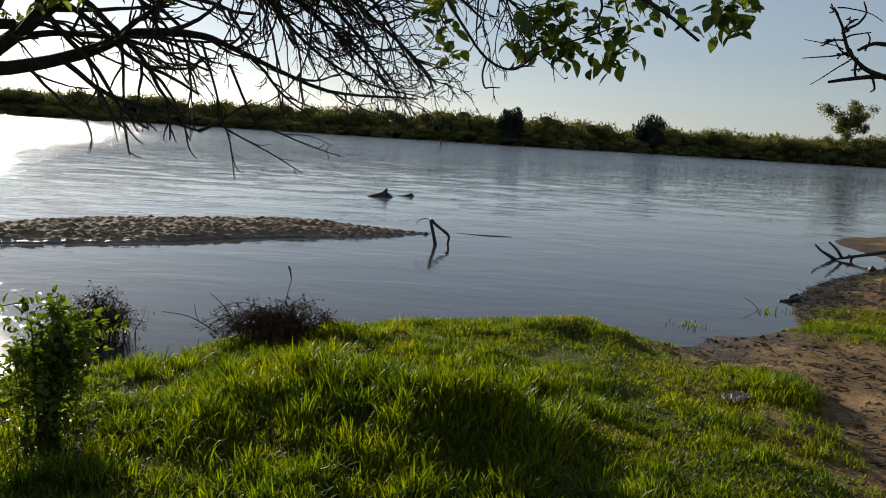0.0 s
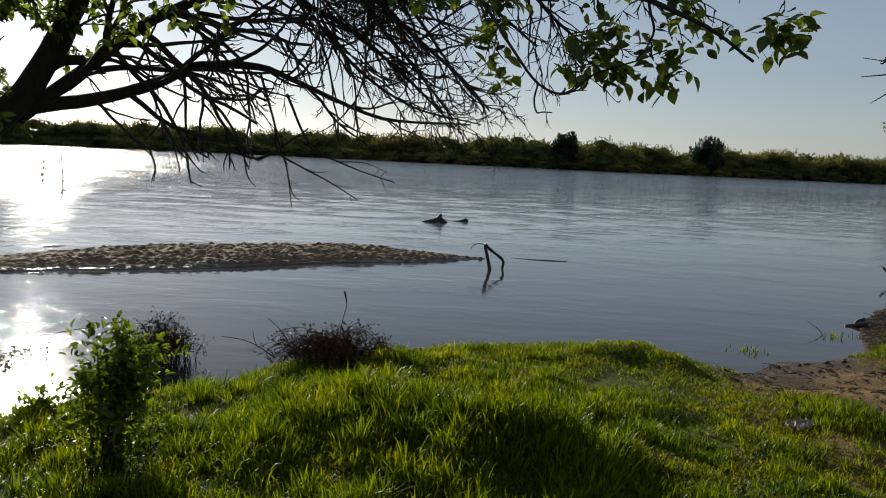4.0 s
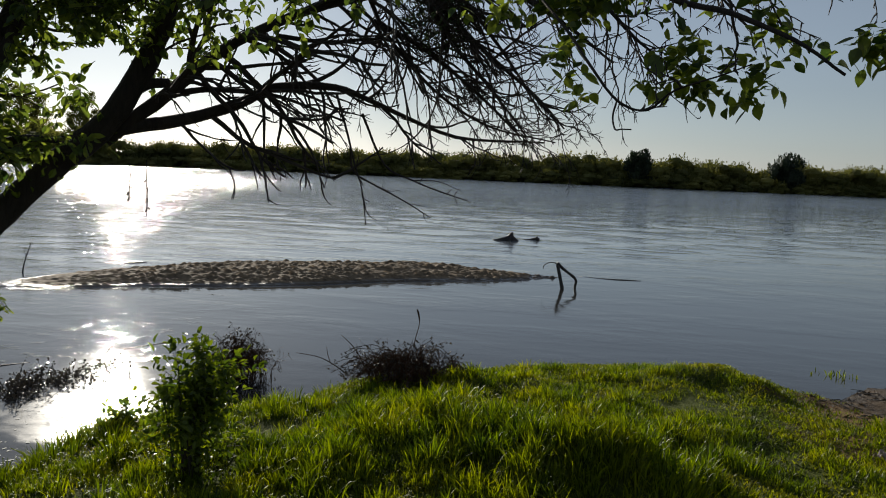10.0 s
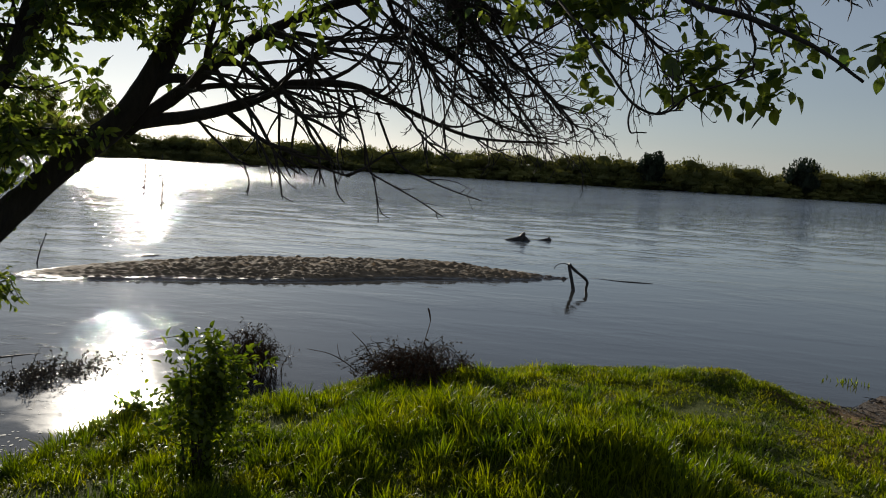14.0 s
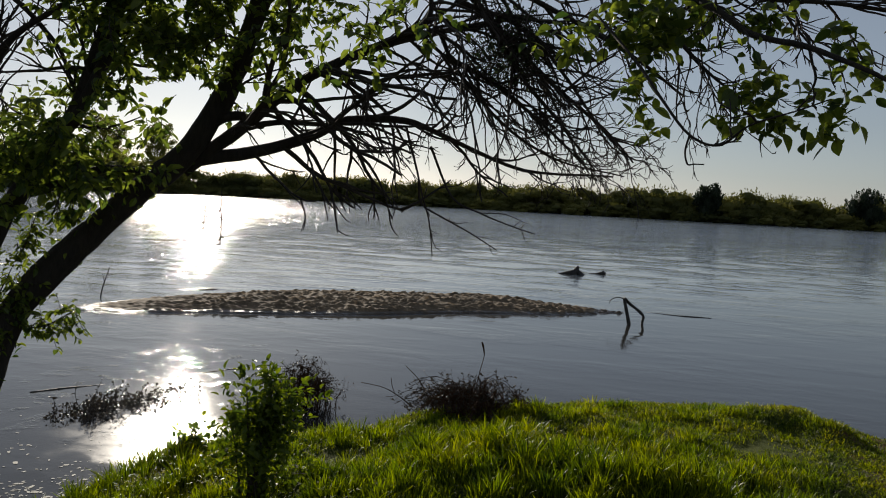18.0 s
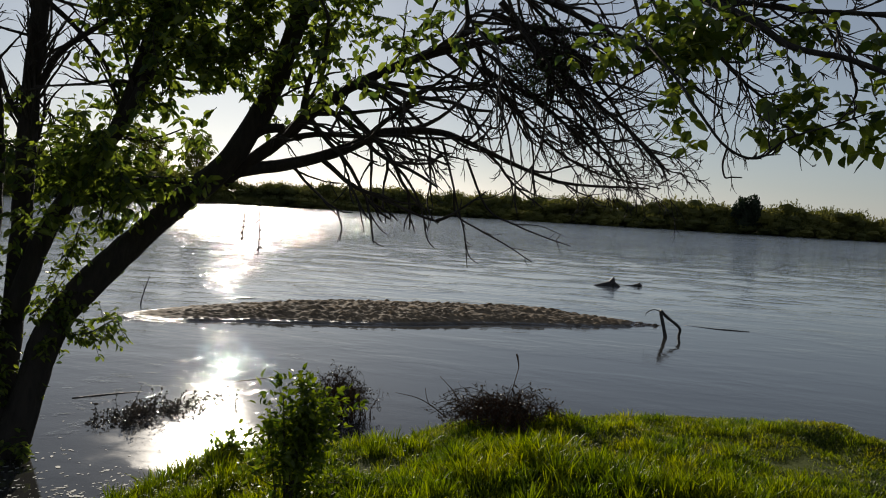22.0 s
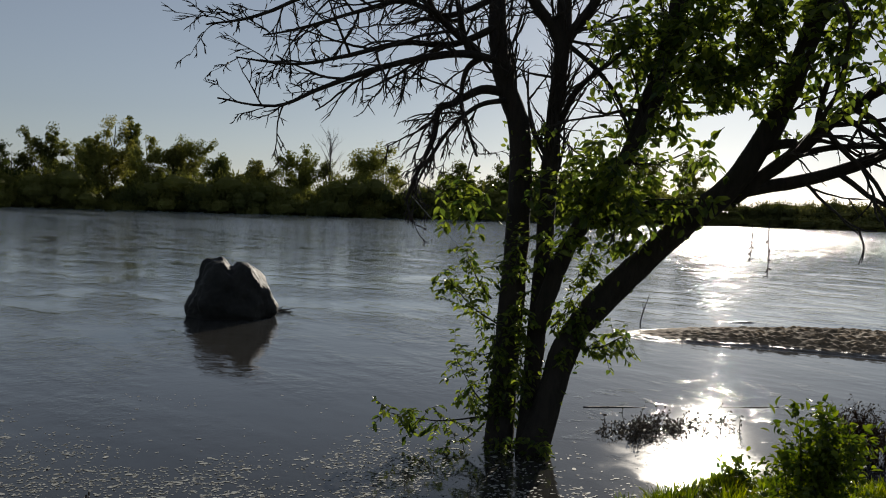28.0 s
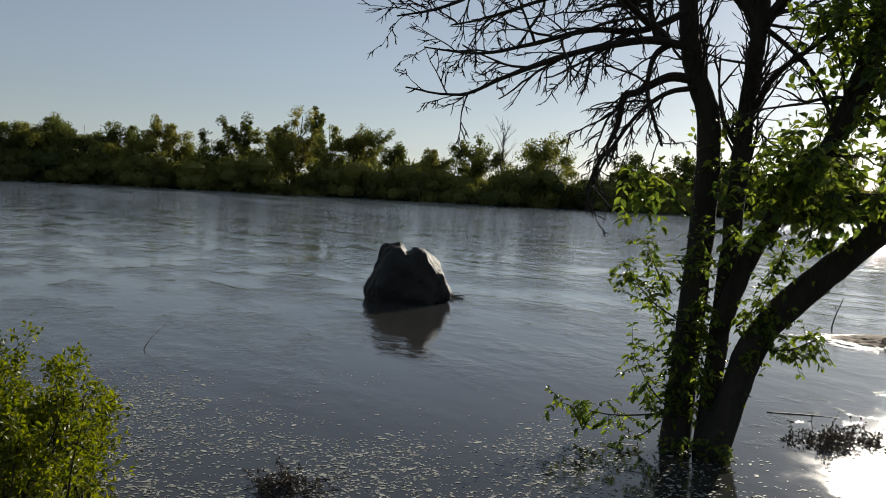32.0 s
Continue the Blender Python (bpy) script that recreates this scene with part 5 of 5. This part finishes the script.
bits("driftwood", "low dark branch on the spit's edge", "driftwood", (0, 0, 0), [([(6.07, 12.20, -0.04), (6.31, 12.20, -0.05), (6.47, 12.20, -0.01), (6.79, 12.20, 0.04)], 0.02, 0.035), ([(5.96, 11.90, -0.06), (6.23, 11.90, -0.04), (6.55, 11.90, 0.01)], 0.02, 0.03), ([(6.38, 12.20, 0.04), (6.44, 12.20, 0.00), (6.49, 12.20, -0.05)], 0.05, 0.03)])
bits("driftwood", "dark root stump at the spit's tip", "driftwood", (0, 0, 0), [([(3.89, 9.35, 0.00), (3.95, 9.35, -0.00), (4.04, 9.35, 0.02), (4.12, 9.35, 0.03)], 0.018, 0.035), ([(4.06, 9.50, -0.01), (4.08, 9.50, 0.03), (4.16, 9.50, 0.06)], 0.012, 0.02)])
bits("log", "thin dark branch drifting off the sand bar's tip", "log", (0, 0, 0), [([(0.32, 13.75, -0.006), (0.77, 13.6, 0.0), (1.0, 13.6, 0.002), (1.28, 13.62, -0.006)], 0.008, 0.012)])
bits("branch", "thin branch sticking up beside the sand bar", "branch", (0, 0, 0), [([(-7.25, 10.6, -0.05), (-7.2, 10.6, 0.15), (-7.1, 10.6, 0.42)], 0.012, 0.005), ([(-7.18, 10.6, 0.2), (-7.22, 10.6, 0.33)], 0.007, 0.003)], DRIFT, 5)
bits("log", "thin dark log afloat beside the tree", "log", (0, 0, 0), [([(-4.35, 5.75, -0.004), (-4.2, 5.97, 0.0), (-4.02, 6.2, -0.004)], 0.010, 0.006)])
bits("log", "thin dark stick afloat off the bank", "log", (0, 0, 0), [([(-3.66, 6.75, -0.004), (-3.5, 7.0, 0.0), (-3.38, 7.2, 0.0)], 0.006, 0.005)])

rng = random.Random(8)
s, sl = Soup(), Soup()
for _ in range(22):
    c = Vector((rng.gauss(-3.56, 0.17), rng.gauss(5.66, 0.24), 0.0))
    wide = rng.uniform(0.05, 0.14)
    for _ in range(7):
        a = c + Vector((rng.gauss(0, wide), rng.gauss(0, wide), -0.01))
        d = rand_dir(rng)
        d.z = abs(d.z) * 0.9 + 0.1
        line = twig_line(rng, a, d, rng.uniform(0.06, 0.20), 5, 0.3, 0.12)
        s.tube(line, [0.0036, 0.0032, 0.0028, 0.0022, 0.0018, 0.0012], 4)
        for q in line[1:]:
            for _ in range(2):
                q2 = Vector((q.x, q.y, max(q.z, 0.004)))
                sl.leaf(q2 + rand_dir(rng) * 0.012, rand_dir(rng), rand_dir(rng) + Vector((0, 0, 0.7)), rng.uniform(0.014, 0.036), rng.uniform(0.008, 0.018))
tagged(put("drowned_leaves", sl, DEAD_LEAF), "dark drowned leaves among twigs at the water's surface", "debris", kind="stuff")
tagged(put("flood_debris", s, DRIFT), "dark tangle of drowned twigs at the water's surface", "debris", kind="stuff")

# foam flecks on the still water by the bank
s = Soup()
r2 = np.random.RandomState(3)
fx, fy = r2.uniform(-8.0, -2.5, 60000), r2.uniform(-0.8, 5.4, 60000)
off = -side_of(SHORE, fx, fy)
drift = 0.72 / (1 + np.exp((off - 1.75 - 0.9 * lumps(fx, fy, 0.55, 41)) * 7.0)) * np.clip(0.85 + 1.5 * lumps(fx, fy, 0.14, 42), 0.10, 1.2)
drift += 0.10 * np.exp(-((off - 3.0 - 0.5 * lumps(fx, fy, 0.6, 43)) / 0.25) ** 2) * np.clip(2.5 * lumps(fx, fy, 0.3, 44), 0, 1)
drift /= 1 + np.exp((fy - 4.0) * 4.0)
keep = (r2.uniform(0, 1, 60000) < drift) & (off > 0.03)
for x, y in zip(fx[keep], fy[keep]):
    k, turn = r2.uniform(0.004, 0.017) * (1 + 1.0 * (r2.uniform() < 0.10)), r2.normal(1.0, 0.8)
    n, b = 6, len(s.v)
    for j in range(n):
        w = 2 * math.pi * j / n
        px, py = math.cos(w) * k * r2.uniform(0.45, 1.35), math.sin(w) * k * 0.5 * r2.uniform(0.4, 1.4)
        s.v.append(Vector((x + px * math.cos(turn) - py * math.sin(turn), y + px * math.sin(turn) + py * math.cos(turn), 0.002)))
    s.f.append(tuple(range(b, b + n)))
tagged(put("foam_flecks", s, FOAM), "pale foam flecks and seed fluff drifting on the still water", "foam", kind="stuff")


# ---------------------------------------------------------------- bushes on the bank
def shrub(name, label, at, height, width, stems, leaves, size, material, stalk, seed, category="bush", foot=0.03, dry=0.0):
    r = random.Random(seed)
    ob = thing(name, label, category, at)
    for _ in range(stems):
        s, sl, tip = Soup(), Soup(), []
        d = Vector((r.gauss(0, width * 0.5), r.gauss(0, width * 0.5), height))
        line = twig_line(r, Vector((r.gauss(0, foot), r.gauss(0, foot), -0.04)), d, height * r.uniform(0.65, 1.08), 8, 0.12 if leaves else 0.26, -0.04)
        rr = [0.008 * (1 - 0.75 * k / 8) for k in range(9)]
        s.tube(line, rr, 5)
        twigs(s, r, line, rr, 8, height * 0.35, None, 0.8, -0.02, 0.1, 2 if leaves else 3, 3, tip, 0.04, 0.5)
        stem = put("stem", s, stalk, ob)
        for q, d in tip:
            if r.random() < dry:
                sl.leaf(q, d + rand_dir(r), rand_dir(r), r.uniform(0.012, 0.03), r.uniform(0.008, 0.016))
            for _ in range(leaves):
                a = q + rand_dir(r) * size * 2.2 * r.random()
                sl.leaf(a, (d + rand_dir(r) * 1.2 + Vector((0, 0, -0.2))), rand_dir(r) + Vector((0, 0, 1.2)), size * r.uniform(0.6, 1.3), size * r.uniform(0.42, 0.72))
        if sl.v:
            tagged(put("foliage", sl, material, stem), kind="stuff")
    return ob


def bramble(name, label, at, wide, deep, height, canes, seed, upright=0.3, stalk=None):
    """A dense heap of thin dead canes that arch over one another."""
    r = random.Random(seed)
    ob = thing(name, label, "bush", at)
    for k in range(canes):
        s, sl = Soup(), Soup()
        a, q = r.uniform(0, 6.28), r.random() ** 0.6
        foot = Vector((math.cos(a) * wide * 0.5 * q, math.sin(a) * deep * 0.5 * q, -0.04))
        rise = height * r.uniform(0.5, 1.05) * (1.1 - 0.6 * q * q)
        out = Vector((r.gauss(0, 0.4) * wide, r.gauss(0, 0.4) * deep, 0)) * (1 - upright)
        line = curve_points([foot, foot + Vector((0, 0, rise * 0.75)) + out * 0.2, foot + Vector((0, 0, rise)) + out * 0.55, foot + Vector((0, 0, rise * (0.4 + 0.7 * upright))) + out], 4)
        line = [p + noise.noise_vector(p * 14 + Vector((k, 0, 0))) * 0.022 for p in line]
        rr = [0.0040 * (1 - 0.6 * i / (len(line) - 1)) for i in range(len(line))]
        s.tube(line, rr, 4)
        tip = []
        twigs(s, r, line, rr, 7, height * 0.5, None, 0.9, 0.05, 0.05, 2, 2, tip, 0.15, 0.7, 0.3)
        stem = put("cane", s, stalk or DRY, ob)
        for p, d in tip:
            if r.random() < 0.30:
                sl.leaf(p, d + rand_dir(r), rand_dir(r), r.uniform(0.012, 0.028), r.uniform(0.008, 0.016))
        if sl.v:
            tagged(put("withered_leaves", sl, DEAD_LEAF, stem), kind="stuff")
    return ob


gz = lambda x, y: float(ground_z(np.array([x]), np.array([y]))[0])
shrub("sapling", "leafy green elder sapling on the bank", (-1.64, 4.0, gz(-1.64, 4.0)), 0.60, 0.05, 11, 3, 0.042, HERB, TWIG, 44, "sapling", 0.045)
shrub("sapling", "low leafy elder shoot beside the sapling", (-2.42, 4.75, gz(-2.42, 4.75)), 0.20, 0.12, 3, 2, 0.045, HERB, TWIG, 36, "sapling", 0.03)
shrub("bush", "yellow-green bush on the shore", (-4.15, 0.25, gz(-4.15, 0.25)), 0.61, 0.42, 60, 6, 0.030, GOLD, TWIG, 32, "bush", 0.26)
bramble("dead_bush", "dark leafless bush at the water's edge", (-2.33, 6.28, 0.0), 0.54, 0.30, 0.32, 85, 33, 0.75)
bramble("dead_bush", "dry brown bramble heap in the grass", (-0.94, 5.92, gz(-0.94, 5.92) + 0.02), 0.56, 0.40, 0.25, 170, 34, 0.15)
bramble("dead_bush", "black drowned twigs on the shore", (-4.12, 1.72, 0.0), 0.46, 0.30, 0.10, 60, 35, 0.1, DRIFT)
bits("dry_stalk", "tall dry weed stalk with a bent tip", "weed", (0, 0, 0), [([(-0.97, 6.00, 0.24), (-0.94, 6.00, 0.43), (-0.91, 6.00, 0.57), (-0.92, 6.00, 0.65)], 0.004, 0.002), ([(-0.91, 6.00, 0.57), (-0.92, 6.00, 0.62), (-0.93, 6.00, 0.66)], 0.003, 0.006)], DRY, 5)


# ---------------------------------------------------------------- small things
bits("twig", "curved twig rising from the still water", "twig", (0, 0, 0), [([(-7.98, 1.6, -0.05), (-8.05, 1.66, 0.05), (-8.3, 1.8, 0.12), (-8.6, 1.95, 0.13)], 0.005, 0.002)], BARK, 5)
bits("twig", "thin dead twig leaning out of the shallows", "twig", (0, 0, 0), [([(3.45, 8.75, -0.03), (3.40, 8.8, 0.05), (3.30, 8.85, 0.12)], 0.005, 0.002)], DRIFT, 5)
bits("branch", "low dry branch reaching over the water from the grass", "branch", (0, 0, 0), [([(-1.46, 6.20, 0.10), (-1.57, 6.20, 0.17), (-1.69, 6.20, 0.22), (-1.86, 6.20, 0.24)], 0.005, 0.002), ([(-1.60, 6.20, 0.19), (-1.62, 6.20, 0.24), (-1.63, 6.20, 0.30)], 0.003, 0.002), ([(-1.33, 6.15, 0.19), (-1.40, 6.15, 0.31), (-1.51, 6.15, 0.41)], 0.005, 0.002)], DRY, 5)
rng = random.Random(77)
for x, y, n, h in ((2.45, 7.75, 14, 0.06), (2.3, 7.85, 10, 0.05), (3.5, 8.7, 16, 0.06), (3.75, 8.75, 8, 0.05)):
    s = Soup()
    for _ in range(n):
        a = Vector((x + rng.gauss(0, 0.06), y + rng.gauss(0, 0.05), -0.02))
        s.leaf(a, rand_dir(rng) * 0.6 + Vector((0, 0, 1)), rand_dir(rng), h * rng.uniform(0.8, 1.6), 0.012)
    tagged(put("water_weed", s, GRASS), "small green weed tuft in the shallows", "weed", kind="stuff")
# litter and clods on the trodden path, and a strand line round the spit
def scatter(seed, n, x0, x1, y0, y1, chance):
    """Up to n places on the bank, picked by chance(x, y, distance from the water), with their heights."""
    q = np.random.RandomState(seed)
    x, y = q.uniform(x0, x1, n), q.uniform(y0, y1, n)
    d = side_of(SHORE, x, y)
    ok = (d > 0.02) & (q.uniform(0, 1, n) < chance(x, y, d))
    x, y = x[ok], y[ok]
    return zip(x.tolist(), y.tolist(), ground_z(x, y).tolist())


s = Soup()
for n, (x, y, z) in enumerate([*scatter(71, 6000, 1.3, 7.4, 3.2, 12.5, lambda x, y, d: bare(x, y) > 0.4), *scatter(72, 11000, 3.6, 7.6, 8.0, 12.8, lambda x, y, d: np.exp(-d / 0.6))]):
    a, k = rng.uniform(0, 6.28), rng.uniform(0.03, 0.14)
    if n % 3:
        s.leaf(Vector((x, y, z + 0.006)), Vector((math.cos(a), math.sin(a), rng.uniform(-0.1, 0.35))), Vector((0, 0, 1)), rng.uniform(0.02, 0.065), rng.uniform(0.012, 0.034))
    else:
        s.tube([(x, y, z + 0.006), (x + math.cos(a) * k, y + math.sin(a) * k, z + rng.uniform(0.006, 0.03))], [0.005, 0.002], 4)
tagged(put("leaf_litter", s, DEAD_LEAF), "dead leaves and twigs strewn over bare earth", "leaf litter", kind="stuff")
s = Soup()
for x, y, z in scatter(73, 2200, 1.4, 6.4, 2.8, 11.0, lambda x, y, d: bare(x, y) > 0.3):
    k, base = rng.uniform(0.006, 0.032), len(s.v)
    for d in ((1, 0, 0), (0, 1, 0), (-1, 0, 0), (0, -1, 0), (0, 0, 0.8), (0, 0, -0.5)):
        s.v.append(Vector((x, y, z)) + Vector(d) * k * rng.uniform(0.6, 1.3))
    s.f += [(base + a, base + (a + 1) % 4, base + 4) for a in range(4)] + [(base + (a + 1) % 4, base + a, base + 5) for a in range(4)]
tagged(put("clods", s, EARTH), "small clods of earth on the path", "earth", kind="stuff")
# a crumpled scrap on the path
bm = bmesh.new()
bmesh.ops.create_grid(bm, x_segments=14, y_segments=8, size=0.5)
for v in bm.verts:
    v.co = Vector((v.co.x * 0.18, v.co.y * 0.10, 0.02 + 0.035 * noise.noise(v.co * 6) + 0.02 * noise.noise(v.co * 17)))
me = bpy.data.meshes.new("rubbish")
bm.to_mesh(me)
bm.free()
me.materials.append(LITTER)
scrap = new("rubbish", me)
scrap.matrix_world = Matrix.LocRotScale((1.84, 4.98, gz(1.84, 4.98) + 0.012), Euler((0, 0, 0.5)), None)
tagged(scrap, "crumpled pinkish-white scrap of rubbish on the path", "rubbish")
# hanging bits below the tree
for x, y, z, ln in ((-2.16, 4.53, 1.62, 0.30), (-2.24, 4.5, 1.6, 0.18), (-2.8, 4.13, 1.62, 0.16)):
    s = Soup()
    line = twig_line(rng, Vector((x, y, z)), Vector((0.05, 0, -1)), ln, 6, 0.10, 0.2)
    s.tube(line, [0.003] * 7, 4)
    for q in line[2:]:
        for _ in range(2):
            s.leaf(q, rand_dir(rng) + Vector((0, 0, -0.8)), rand_dir(rng), rng.uniform(0.02, 0.035), 0.014)
    under(put("hanging_twig", s, TWIG), tree)
s = Soup()
s.tube([grown(q) for q in ((-3.74, 3.36, 1.70), (-3.67, 3.44, 1.585), (-3.55, 3.58, 1.41))], [0.0016, 0.0012, 0.0012], 4)
tagged(put("fishing_line", s, LINE), "snagged shiny fishing line hanging from the tree", "fishing line")
